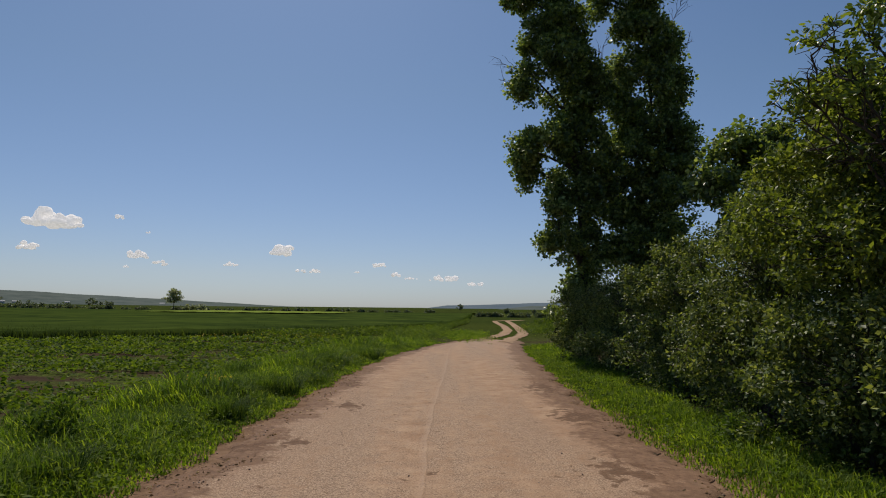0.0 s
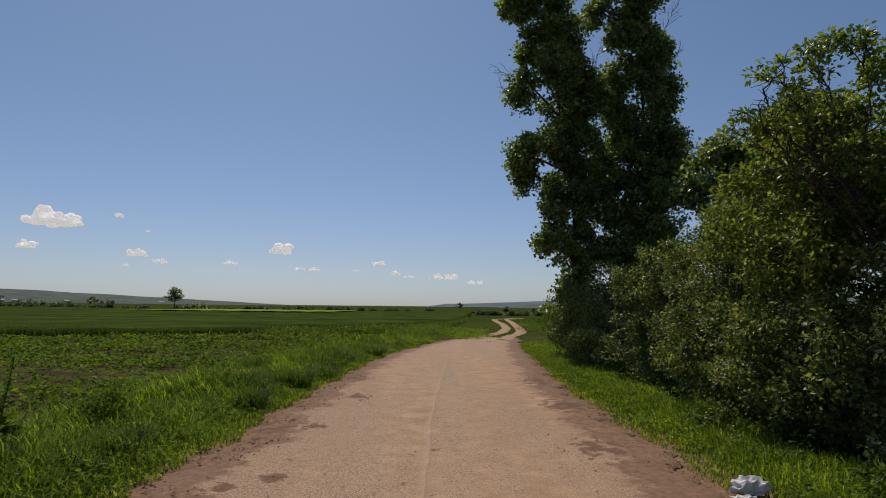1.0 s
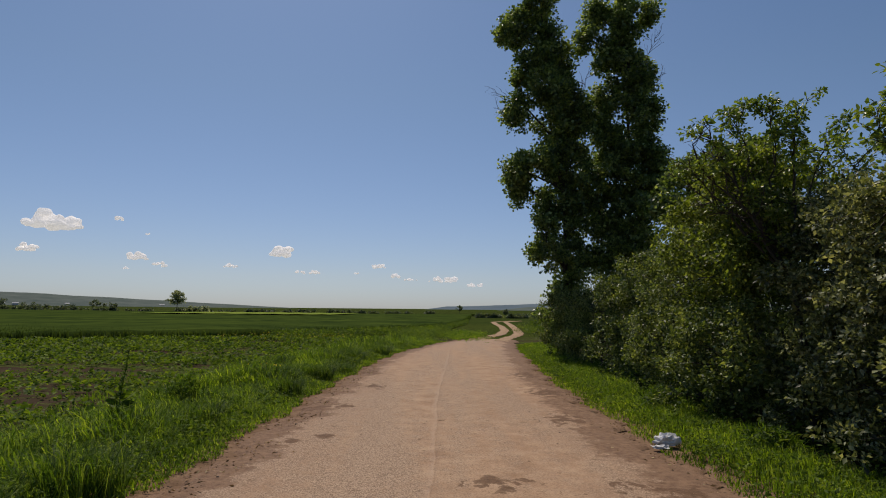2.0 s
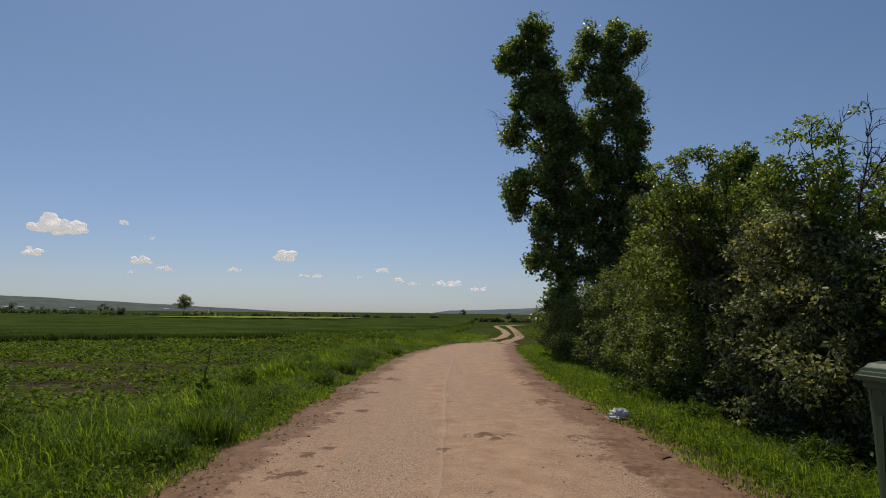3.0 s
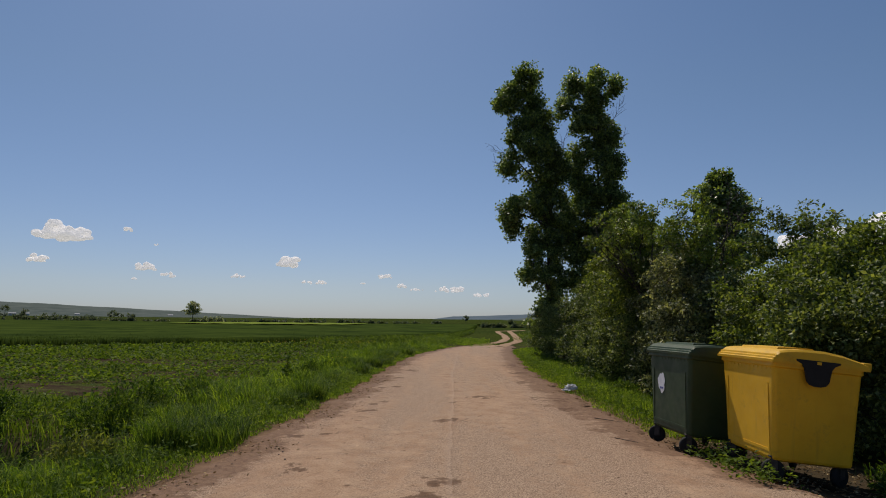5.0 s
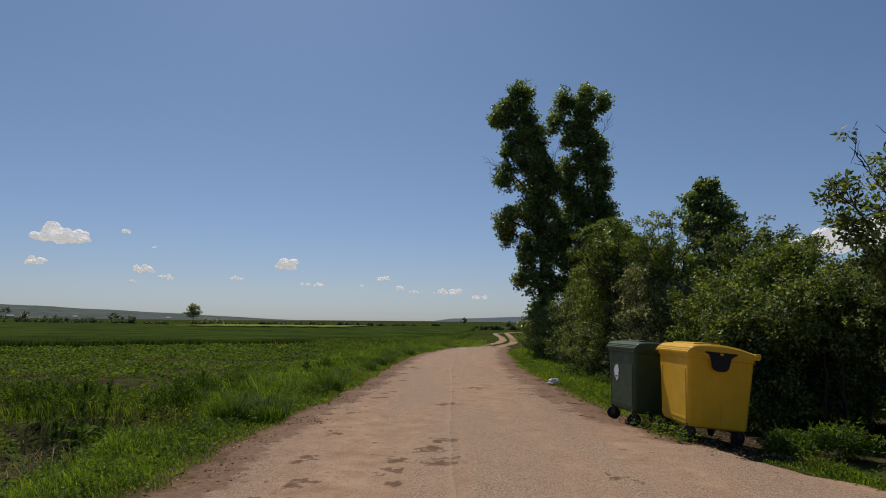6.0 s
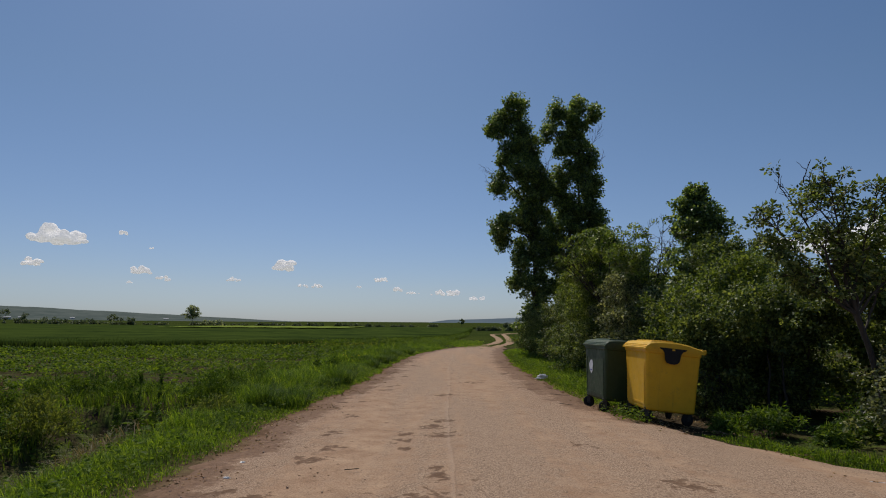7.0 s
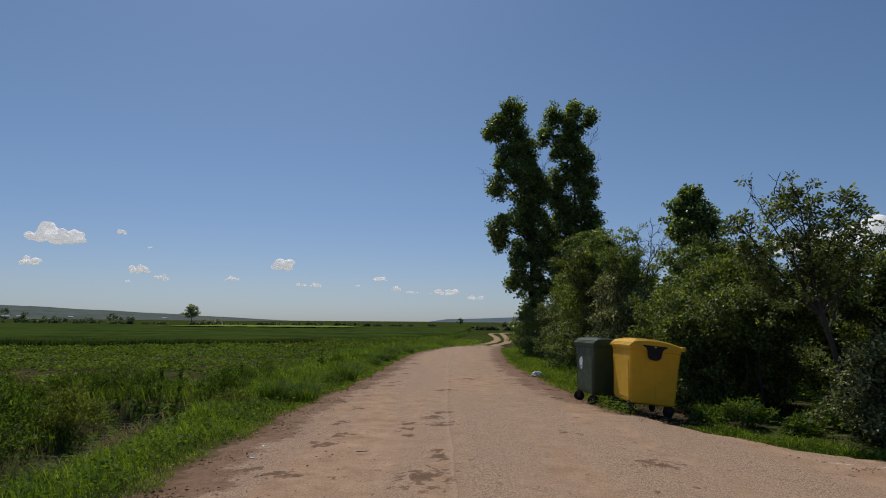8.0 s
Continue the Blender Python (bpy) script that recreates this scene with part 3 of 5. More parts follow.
                bare.append((bend(rng, side[2], tip2, 4, 0.25), np.linspace(0.005, 0.003, 4)))
            child("dead_branch", tubes("dead_branch", bare, M[bark], 4), root, "bare grey dead branch")
    return root


POP = dict(leaf="poplar_leaf", size=0.145, per=25, spread=0.42, tuft=0.24, tufts=6, width=0.85, twig=0.016, bark="bark", stray=0.16, share=0.42)


def column(rows):
    """Boughs of a poplar from (across, up, half width, half height)."""
    return [(x, (0, 0.25, -0.3, 0.1)[i % 4], z, a - 0.16, max(a, 0.75), c + 0.08, int(46 * a * c + 12)) for i, (x, z, a, c) in enumerate(rows)]


tree("poplar_tree", 5.6, 23.3, "tall poplar with dense dark green leaves and bare side twigs", "tree",
     column([(-1.3, 15.8, 1.0, 0.9), (-2.2, 14.9, 0.8, 0.85), (-2.9, 14.4, 0.6, 0.55), (-0.9, 14.1, 1.0, 1.15), (-1.65, 13.1, 1.15, 1.1), (-0.25, 13.1, 0.65, 1.0), (-1.2, 11.8, 1.2, 1.1), (-2.35, 11.1, 0.8, 0.8), (0.0, 11.3, 0.75, 1.0), (-0.6, 10.2, 1.2, 0.9), (0.5, 10.4, 0.55, 0.9),
             (-0.9, 8.65, 1.0, 1.0), (-2.0, 8.5, 0.75, 0.65), (-2.2, 7.4, 0.8, 0.75), (-2.6, 8.1, 0.5, 0.55), (0.0, 8.5, 1.0, 1.2), (-0.95, 6.75, 0.9, 0.85), (0.1, 6.3, 1.1, 1.3), (-1.2, 5.0, 0.9, 1.1), (-0.1, 4.2, 1.0, 1.1), (-0.25, 2.5, 1.2, 1.3)]),
     seed=11, girth=0.17, top=13.5, dead=(((-1.6, 0.3, 11.2), (-3.5, 0.6, 12.0)), ((-1.6, 0.2, 11.0), (-3.4, 0.2, 11.1)), ((0.4, 0, 10.6), (0.9, 0, 13.0))), **POP)
tree("poplar_tree", 7.9, 23.5, "tall poplar with dense dark green leaves and a forked top", "tree",
     column([(0.45, 16.2, 0.7, 0.65), (1.4, 15.7, 0.45, 0.55), (-0.15, 15.3, 0.9, 0.8), (-1.0, 15.7, 0.55, 0.7), (-1.6, 14.3, 0.5, 0.65), (0.3, 14.3, 0.9, 0.9), (-0.65, 13.5, 0.85, 0.95), (0.4, 12.8, 1.0, 1.0), (1.1, 12.5, 0.55, 0.9), (-0.4, 11.7, 0.95, 1.0), (0.85, 11.1, 1.0, 1.0),
             (-0.6, 10.1, 0.9, 1.0), (1.0, 9.9, 0.8, 0.9), (0.2, 9.3, 1.2, 1.0), (1.25, 8.7, 0.75, 1.0), (-0.8, 8.3, 1.3, 1.15), (0.9, 7.6, 1.35, 1.25), (-0.9, 6.5, 1.35, 1.3), (0.6, 5.9, 1.4, 1.35), (-0.6, 4.6, 1.4, 1.35), (0.9, 4.0, 1.4, 1.35), (0.0, 2.6, 1.6, 1.4)]),
     seed=12, girth=0.17, top=14.0, dead=(((1.0, 0, 13.0), (1.9, 0, 14.8)), ((1.4, 0, 11.6), (2.0, 0, 13.2))), **POP)
tree("poplar_tree", 7.6, 15.6, "young poplar with broad dark leaves behind the hedge", "tree",
     [(0, 0, 6.1, 0.6, 0.6, 0.7, 30), (0.6, 0, 5.8, 0.5, 0.5, 0.5, 20), (-0.5, 0, 5.2, 0.6, 0.6, 0.6, 26), (0, 0, 4.2, 0.9, 0.9, 1.2, 40)], seed=13, girth=0.07, **POP)
tree("poplar_tree", 22.9, 41.0, "distant poplar with a narrow dark green crown", "tree",
     [(0.2, 0, 14.2, 1.0, 1.0, 1.0, 50), (-0.4, 0, 13.0, 1.6, 1.6, 1.5, 110), (0.3, 0, 11.2, 2.9, 2.4, 2.3, 260), (0.5, 0, 8, 3.3, 2.6, 2.6, 260), (0, 0, 5, 3.2, 2.6, 2.6, 160)], seed=14, girth=0.26, **dict(POP, size=0.28, per=10, tuft=0.32))

SHR = dict(leaf="shrub_leaf", size=0.078, per=24, spread=0.34, tuft=0.13, tufts=8, oval=False, width=0.6, stray=0.1, share=0.45)
BRI = dict(SHR, leaf="bright_leaf")
GRY = dict(SHR, leaf="grey_glint_leaf")
REAR = dict(SHR, size=0.12, per=15, share=0.4)
SH = "leafy roadside shrub with dense green foliage"
SPL = [(0.5, 0.6), (-0.6, -0.3), (0.2, -0.8)]
HEDGE = "shrubs of the roadside hedge"
tree("shrub", 5.1, 22.2, "low leafy shrub at the foot of the poplars", "shrub", [(-0.1, 0, 1.0, 1.2, 1.2, 1.1, 110), (0.2, 0, 2.2, 1.0, 1.1, 0.8, 70)], seed=37, trunks=SPL, girth=0.03, group=HEDGE, **SHR)
tree("shrub", 5.3, 18.2, SH, "shrub", [(-0.1, 0, 0.9, 1.3, 1.9, 1.0, 150), (0.1, 0, 2.2, 1.3, 1.8, 1.0, 130)], seed=21, trunks=SPL, girth=0.035, group=HEDGE, **SHR)
tree("shrub", 5.5, 14.2, SH, "shrub", [(-0.1, 0, 1.0, 1.4, 2.1, 1.2, 180), (0.1, 0, 2.3, 1.3, 1.9, 0.9, 150), (0.5, -0.2, 3.2, 1.0, 1.3, 0.6, 70)], seed=22, trunks=SPL, girth=0.04, group=HEDGE, **SHR)
tree("shrub", 5.4, 10.4, "tall leafy shrub with bright green outer leaves", "shrub",
     [(-0.2, 0, 1.2, 1.3, 1.8, 1.3, 190), (0.1, 0, 2.6, 1.2, 1.6, 1.0, 170), (0.5, -0.4, 3.6, 0.9, 1.0, 0.7, 80), (1.2, 0.2, 3.8, 0.8, 0.9, 0.7, 50)], seed=24, trunks=SPL, girth=0.04, group=HEDGE, **SHR)
tree("shrub", 5.1, 7.4, "tall leafy shrub with bright green outer leaves", "shrub",
     [(0.0, 0.1, 2.8, 1.2, 1.7, 0.9, 180), (-0.1, -0.2, 3.9, 1.0, 1.1, 0.75, 110), (-0.1, -0.4, 4.4, 0.7, 0.8, 0.5, 50), (0.8, 0.2, 3.9, 0.9, 0.9, 0.7, 60)], seed=23, trunks=SPL, girth=0.04, group=HEDGE, **BRI)
# lower half of the same shrub, its shade given by the darker leaf
tree("shrub", 5.1, 7.2, "shaded foot of a tall shrub in a darker leaf colour", "shrub", [(-0.1, 0, 1.1, 1.25, 1.9, 1.2, 210)], seed=46, trunks=SPL, girth=0.035, group=HEDGE, **SHR)
tree("shrub", 5.6, 5.2, "greyish leafy roadside shrub with glints painted as pale leaves", "shrub", [(0, 0, 1.2, 1.2, 1.2, 1.2, 150), (0.1, 0, 2.6, 1.2, 1.1, 1.0, 140), (0.2, 0.2, 3.4, 0.9, 0.9, 0.6, 60)], seed=43, trunks=SPL, girth=0.04, group=HEDGE, **GRY)
tree("shrub", 7.3, 10.4, SH, "shrub", [(0, 0, 3.8, 1.1, 1.2, 1.0, 70), (-0.2, 0, 4.6, 0.7, 0.8, 0.5, 30), (0, 0, 2.0, 1.4, 1.5, 1.4, 80)], seed=39, trunks=SPL, girth=0.04, group=HEDGE, **SHR)
tree("shrub", 5.5, 3.2, "greyish leafy shrub round a thin half-bare tree", "shrub",
     [(-0.1, 0.1, 1.1, 1.5, 1.9, 1.2, 210), (0.0, 0.2, 2.3, 1.4, 1.7, 0.9, 180), (-0.5, 0.3, 3.2, 0.8, 1.0, 0.5, 50)], seed=25, trunks=SPL, girth=0.04, group=HEDGE, **GRY)
tree("shrub", 6.2, -0.2, "leafy shrub behind the refuse containers", "shrub",
     [(-0.1, 0, 1.0, 1.4, 1.7, 1.2, 220), (0, 0.1, 2.3, 1.4, 1.6, 1.0, 200), (0.4, 0.0, 3.1, 1.0, 1.1, 0.55, 70)], seed=26, trunks=SPL, girth=0.04, group=HEDGE, **BRI)
tree("shrub", 5.4, -1.4, "leafy shrub behind the refuse containers", "shrub", [(0, 0, 0.9, 0.9, 1.3, 0.9, 120), (0, 0, 1.9, 0.9, 1.2, 0.7, 110)], seed=45, trunks=SPL, girth=0.035, group=HEDGE, **SHR)
tree("shrub", 6.3, -2.2, "leafy shrub overhanging a dark hollow behind the containers", "shrub", [(0.4, 0.4, 0.9, 0.7, 0.6, 0.8, 60), (0.0, 0.0, 2.0, 1.2, 1.1, 0.75, 160)], seed=44, trunks=SPL, girth=0.035, group=HEDGE, **SHR)
tree("shrub", 7.2, -1.4, "leafy shrub behind the refuse containers", "shrub", [(0.1, 0.3, 0.9, 1.0, 0.7, 0.9, 80), (0.1, -0.3, 2.3, 1.4, 1.3, 0.65, 150)], seed=34, trunks=SPL, girth=0.035, group=HEDGE, **SHR)
tree("shrub", 6.8, -5.8, "low leafy shrub beside a thin spreading tree", "shrub",
     [(-0.1, 0, 0.6, 0.75, 0.7, 0.7, 110), (0.1, 0.1, 1.3, 0.7, 0.65, 0.5, 80)], seed=27, trunks=SPL, girth=0.03, group=HEDGE, **GRY)
tree("shrub", 9.0, -4.6, "low dark shrub in deep shade under a thin tree", "shrub", [(-0.2, 0, 0.9, 1.5, 1.3, 1.1, 130), (0.2, 0.3, 1.9, 1.3, 1.2, 0.6, 80)], seed=33, trunks=SPL, girth=0.03, group=HEDGE, **REAR)
tree("shrub", 9.4, -1.7, "leafy shrub behind the refuse containers", "shrub", [(0, 0, 1.0, 1.8, 1.7, 1.1, 150), (0.1, 0, 2.0, 1.5, 1.5, 0.5, 90)], seed=30, trunks=SPL, girth=0.04, group=HEDGE, **REAR)
tree("shrub", 6.1, 1.7, SH, "shrub", [(0, 0, 1.0, 1.4, 1.5, 1.2, 160), (0, 0, 2.2, 1.3, 1.5, 0.9, 150)], seed=42, trunks=SPL, girth=0.04, group=HEDGE, **SHR)
tree("shrub", 8.4, 2.6, SH, "shrub", [(0, 0, 1.4, 1.4, 1.8, 1.3, 120), (0, 0, 2.8, 1.3, 1.6, 0.8, 110)], seed=36, trunks=SPL, girth=0.04, group=HEDGE, **SHR)
tree("shrub", 9.8, 3.4, SH, "shrub", [(0, 0, 1.4, 1.7, 2.2, 1.5, 110), (0, 0.3, 2.9, 1.5, 1.9, 0.9, 90)], seed=29, trunks=SPL, girth=0.04, group=HEDGE, **REAR)
tree("shrub", 7.4, 6.6, SH, "shrub", [(0, 0, 1.5, 1.4, 2.0, 1.5, 110), (0, 0, 3.0, 1.2, 1.7, 0.8, 90)], seed=38, trunks=SPL, girth=0.04, group=HEDGE, **REAR)


def airy_tree(x, y, label, fork, girth, boughs, leaf, seed, tufty=0.7, size=0.075, per=27, tuft=0.14):
    """A thin spreading tree: one trunk to a fork, boughs fanning out from it, side branches and twigs, leaf tufts at most twig ends.
    boughs: end points from the foot, each with its share of leaves."""
    rng = np.random.default_rng(seed)
    root = tagged(empty("small_tree", pose(x, y, float(land(x, y)) - 0.03)), label, "tree")
    fork = np.array(fork, float)
    trunk = bend(rng, (0, 0, 0), fork, 10, 0.10)
    rad = np.linspace(girth, girth * 0.72, 10)
    rad[0] *= 1.4
    child("trunk", tubes("trunk", [(trunk, rad)], M["bark"], 9), root)
    tips, twigs = [], []
    for bx, by, bz, full in boughs:
        end = np.array([bx, by, bz])
        start = trunk[-1 - rng.integers(0, 3)]
        main = bend(rng, start, end, 11, 0.22)
        main[:, 2] += 0.05 * np.sin(np.linspace(0, np.pi, 11)) * np.linalg.norm(end - start)
        L = np.linalg.norm(end - start)
        child("limb", tubes("limb", [(main, np.linspace(girth * 0.42, 0.005, 11))], M["bark"], 6), root)
        tips.append((main[-1], full))
        for k in (3, 4, 5, 5, 6, 7, 7, 8, 8, 9, 9, 10):
            way = unit(main[-1] - main[0]) * 0.7 + rng.normal(size=3) * np.array([0.6, 0.6, 0.35]) + np.array([0, 0, 0.12])
            tip = main[k] + unit(way) * L * rng.uniform(0.08, 0.2)
            side = bend(rng, main[k], tip, 6, 0.28)
            twigs.append((side, np.linspace(0.011, 0.004, 6)))
            tips.append((tip, full))
            for j in (1, 2, 3, 4, 4):
                t2 = side[j] + unit(way + rng.normal(size=3) * 0.8) * rng.uniform(0.08, 0.22)
                twigs.append((bend(rng, side[j], t2, 4, 0.25), np.linspace(0.006, 0.0028, 4)))
                tips.append((t2, full))
    tagged(child("twig", tubes("twig", twigs, M["bark"], 4), root), kind="stuff")
    at_tip = np.array([p for p, full in tips if rng.random() < tufty * full])
    who = np.repeat(np.arange(len(at_tip)), per)
    n = len(who)
    rr = tuft * rng.uniform(0.55, 1.35, len(at_tip))
    off = unit(rng.normal(size=(n, 3))) * (rng.random(n) ** 0.45 * rr[who])[:, None] * np.array([1, 1, 0.55])
    way = unit(off) + rng.normal(size=(n, 3)) * 0.5 + np.array([0, 0, -0.1])
    child("crown", leaves("crown", rng, at_tip[who] + off, way, size * rng.uniform(0.6, 1.2, n), M[leaf], 0.5, True), root)
    return root


airy_tree(5.4, 5.9, "thin tree with bare outer twigs and bright leaf tufts", (-0.2, 0.1, 2.8), 0.075,
          [(-1.8, 0.2, 4.2, 0.55), (-1.7, 0.4, 3.95, 0.04), (-1.65, 0.1, 4.45, 0.04), (-1.4, 0.3, 4.75, 0.2), (-1.3, 0.1, 4.5, 0.5), (-0.95, 0.3, 4.9, 0.8), (-0.5, 0.2, 5.0, 0.9), (0.0, 0.0, 4.85, 0.7), (0.5, 0.2, 4.75, 0.7), (1.0, 0.5, 4.4, 0.7)],
          "ash_leaf", 31, 0.72)
airy_tree(5.6, 3.1, "thin half-bare tree with grey twigs above the hedge", (0.0, 0.1, 2.6), 0.06,
          [(-0.7, 0.0, 4.3, 0.9), (-0.3, 0.1, 4.6, 0.8), (-0.9, 0.2, 3.8, 1.0), (0.1, 0.0, 4.7, 0.3), (0.5, -0.1, 4.8, 0.03), (0.9, 0.1, 4.5, 0.03), (0.8, 0.3, 4.0, 0.4), (0.2, 0.4, 4.1, 0.6), (-0.3, -0.3, 3.8, 0.9), (0.5, -0.4, 3.5, 0.5)], "ash_leaf", 47, 0.6)
airy_tree(6.45, -5.3, "thin spreading tree with bare twigs and sparse leaves", (-0.45, 0.05, 2.2), 0.055,
          [(-1.35, 0.1, 3.85, 0.4), (-1.0, 0.2, 4.1, 0.04), (-0.7, 0.0, 4.1, 0.8), (-0.5, 0.2, 3.95, 1.0), (0.0, -0.1, 3.9, 1.0), (-1.85, 0.2, 3.5, 0.7), (-1.65, 0.3, 3.1, 0.8), (-1.45, -0.1, 2.65, 0.7), (0.5, 0.3, 3.6, 1.0), (0.8, 0.1, 3.3, 1.0), (-0.85, 0.5, 3.3, 0.9), (-0.2, 0.5, 3.1, 1.0),
           (0.6, 0.8, 2.9, 1.0), (0.2, 1.3, 3.3, 0.9)], "shrub_leaf", 32, 0.5)
# added canopy that keeps sky light out of the hollow behind the containers
airy_tree(8.6, -3.2, "added thin tree with leafy boughs shading the hollow", (0.1, 0.1, 2.0), 0.07,
          [(-1.2, 0.2, 2.9, 1.0), (-0.6, 0.9, 3.1, 1.0), (0.4, 0.5, 3.2, 1.0), (0.9, -0.3, 2.9, 1.0), (-0.5, -0.8, 2.8, 1.0), (-1.5, -0.6, 2.5, 1.0)], "shrub_leaf", 40, 0.9, 0.1, 30, 0.2)
airy_tree(10.4, 7.5, "thin leafy tree standing behind the hedge", (0.1, 0.0, 3.0), 0.06,
          [(-1.3, 0.0, 4.6, 0.9), (-1.5, 0.2, 4.1, 1.0), (-0.7, 0.2, 4.9, 0.9), (0.1, -0.1, 5.0, 0.9), (0.9, 0.2, 4.9, 0.8), (1.6, 0.0, 4.7, 0.7), (0.5, 0.3, 4.3, 1.0), (-0.5, -0.3, 4.1, 1.0), (1.2, 0.2, 4.0, 1.0)], "shrub_leaf", 41, 0.75, 0.1, 26, 0.2)

# far hedge and single trees across the fields
rng_far = np.random.default_rng(77)
FAR = dict(size=0.6, per=11, spread=0.55, tuft=0.5, tufts=3, width=0.9, twig=0.03, share=0.5)
for i in range(56):
    px = -245 + i * 4.4 + rng_far.uniform(-3, 3)
    py = 236 + rng_far.uniform(-10, 14) - 0.05 * px
    h = rng_far.uniform(2.0, 4.4) * (1.35 if i in (2, 3, 22) else 0.85) * (0.5 if i > 24 else 0.9)
    tree("far_shrub", px, py, "distant dark green field shrub", "shrub", [(0, 0, h * 0.5, h * rng_far.uniform(1.0, 2.4), h * 0.7, h * 0.5, 22)], "far_haze_leaf", seed=100 + i, girth=0.06, group="distant field shrubs", **FAR)
tree("far_tree", -101, 230, "lone pale green field tree with a rounded crown", "tree", [(0.2, 0, 6.8, 2.5, 2.4, 1.9, 100), (-0.6, 0, 4.8, 3.1, 2, 1.6, 80), (1.6, 0, 5.0, 1.8, 1.6, 1.3, 40)], "pale_haze_leaf", seed=150, girth=0.2, **dict(FAR, size=0.3, per=16, tuft=0.4))
for i, dx in enumerate((4.5, 7.5, 11.0)):
    tree("far_shrub", -101 + dx, 231, "pale yellow-green field shrub", "shrub", [(0, 0, 1.6, 1.4, 1.2, 1.3, 12)], "pale_haze_leaf", seed=160 + i, girth=0.06, group="distant field shrubs", **FAR)
for i in range(14):
    tree("far_shrub", 11 + i * 3.7 + rng_far.uniform(-1, 1), 165 + rng_far.uniform(-6, 8), "distant dark green field shrub", "shrub", [(0, 0, 0.5, rng_far.uniform(1.0, 2.4), 1.0, 0.45, 26)], "far_haze_leaf", seed=190 + i, girth=0.05, group="distant field shrubs", **FAR)
for i, (px, py, h) in enumerate(((9.5, 330, 5), (27, 260, 2.5), (36, 240, 2.0), (-190, 250, 7), (-183, 252, 5), (-128, 236, 4))):
    tree("far_tree", px, py, "distant dark field tree", "tree", [(0, 0, h * 0.6, h * 0.35, h * 0.35, h * 0.4, 16)], "far_haze_leaf", seed=170 + i, girth=0.1, **FAR)


# ---- refuse containers ----
def ring(hx, hy, r, z, n=5, back=None):
    """A rounded rectangle; back: how far the hinge side reaches, where it is not hx."""
    pts = []
    bx = back or hx
    for cx, cy, a0 in ((bx - r, hy - r, 0), (-hx + r, hy - r, 90), (-hx + r, -hy + r, 180), (bx - r, -hy + r, 270)):
        for i in range(n):
            a = radians(a0 + 90 * i / (n - 1))
            pts.append((cx + r * math.cos(a), cy + r * math.sin(a), z))
    return pts


def loft(rings, caps=True):
    bm = bmesh.new()
    vs = [[bm.verts.new(p) for p in r] for r in rings]
    n = len(vs[0])
    for a, b in zip(vs, vs[1:]):
        for i in range(n):
            bm.faces.new((a[i], a[(i + 1) % n], b[(i + 1) % n], b[i]))
    if caps:
        bm.faces.new(vs[0][::-1])
        bm.faces.new(vs[-1])
    return bm


def box(bm, lo, hi, bevel=0.0):
    r = bmesh.ops.create_cube(bm, size=1.0)
    for v in r["verts"]:
        v.co = [a + (b - a) * (c + 0.5) for a, b, c in zip(lo, hi, v.co)]
    if bevel:
        es = list({e for v in r["verts"] for e in v.link_edges})
        bmesh.ops.bevel(bm, geom=es, offset=bevel, segments=2, affect="EDGES", profile=0.5)
    return r["verts"]


def slab(outline, y0, y1, inset=0.0):
    """A prism: outline in x, z, drawn out along y."""
    bm = bmesh.new()
    a = [bm.verts.new((x, y0, z)) for x, z in outline]
    b = [bm.verts.new((x, y1, z)) for x, z in outline]
    n = len(a)
    for i in range(n):
        bm.faces.new((a[i], a[(i + 1) % n], b[(i + 1) % n], b[i]))
    bm.faces.new(a[::-1])
    bm.faces.new(b)
    return bm


def wheel(root, x, y, turn, size):
    fork = bmesh.new()
    for s in (-1, 1):
        box(fork, (-0.03, s * 0.034 - 0.004, 0.08), (0.03, s * 0.034 + 0.004, 0.215), 0.003)
    box(fork, (-0.045, -0.045, 0.211), (0.045, 0.045, 0.228), 0.003)
    m = pose(x, y, 0, 0, 0, turn)
    m = m @ Matrix.Diagonal((size, size, size, 1))
    bmesh.ops.transform(fork, matrix=m, verts=fork.verts)
    caster = part("castor", fork, M["zinc"], root, "grey metal castor fork")
    prof = [(0.028, 0.022), (0.085, 0.027), (0.097, 0.02), (0.1, 0.0), (0.097, -0.02), (0.085, -0.027), (0.028, -0.022)]
    for name, rows, mat in (("tyre", prof, "black_rubber"), ("hub", [(0.0, 0.026), (0.03, 0.026), (0.034, 0.02), (0.034, -0.02), (0.03, -0.026), (0.0, -0.026)], "zinc")):
        bm = bmesh.new()
        k = 20
        vs = [[bm.verts.new((r * math.cos(2 * math.pi * i / k), w, 0.1 + r * math.sin(2 * math.pi * i / k))) for i in range(k)] for r, w in rows]
        for a, b in zip(vs, vs[1:]):
            for i in range(k):
                bm.faces.new((a[i], a[(i + 1) % k], b[(i + 1) % k], b[i]))
        bmesh.ops.remove_doubles(bm, verts=bm.verts, dist=1e-5)
        bmesh.ops.transform(bm, matrix=m, verts=bm.verts)
        part(name, bm, M[mat], caster, smooth=True)


def front_x(z):
    """Outer face of the tapered front wall at height z."""
    return -(0.425 + (0.495 - 0.425) * (z - 0.24) / 0.9)


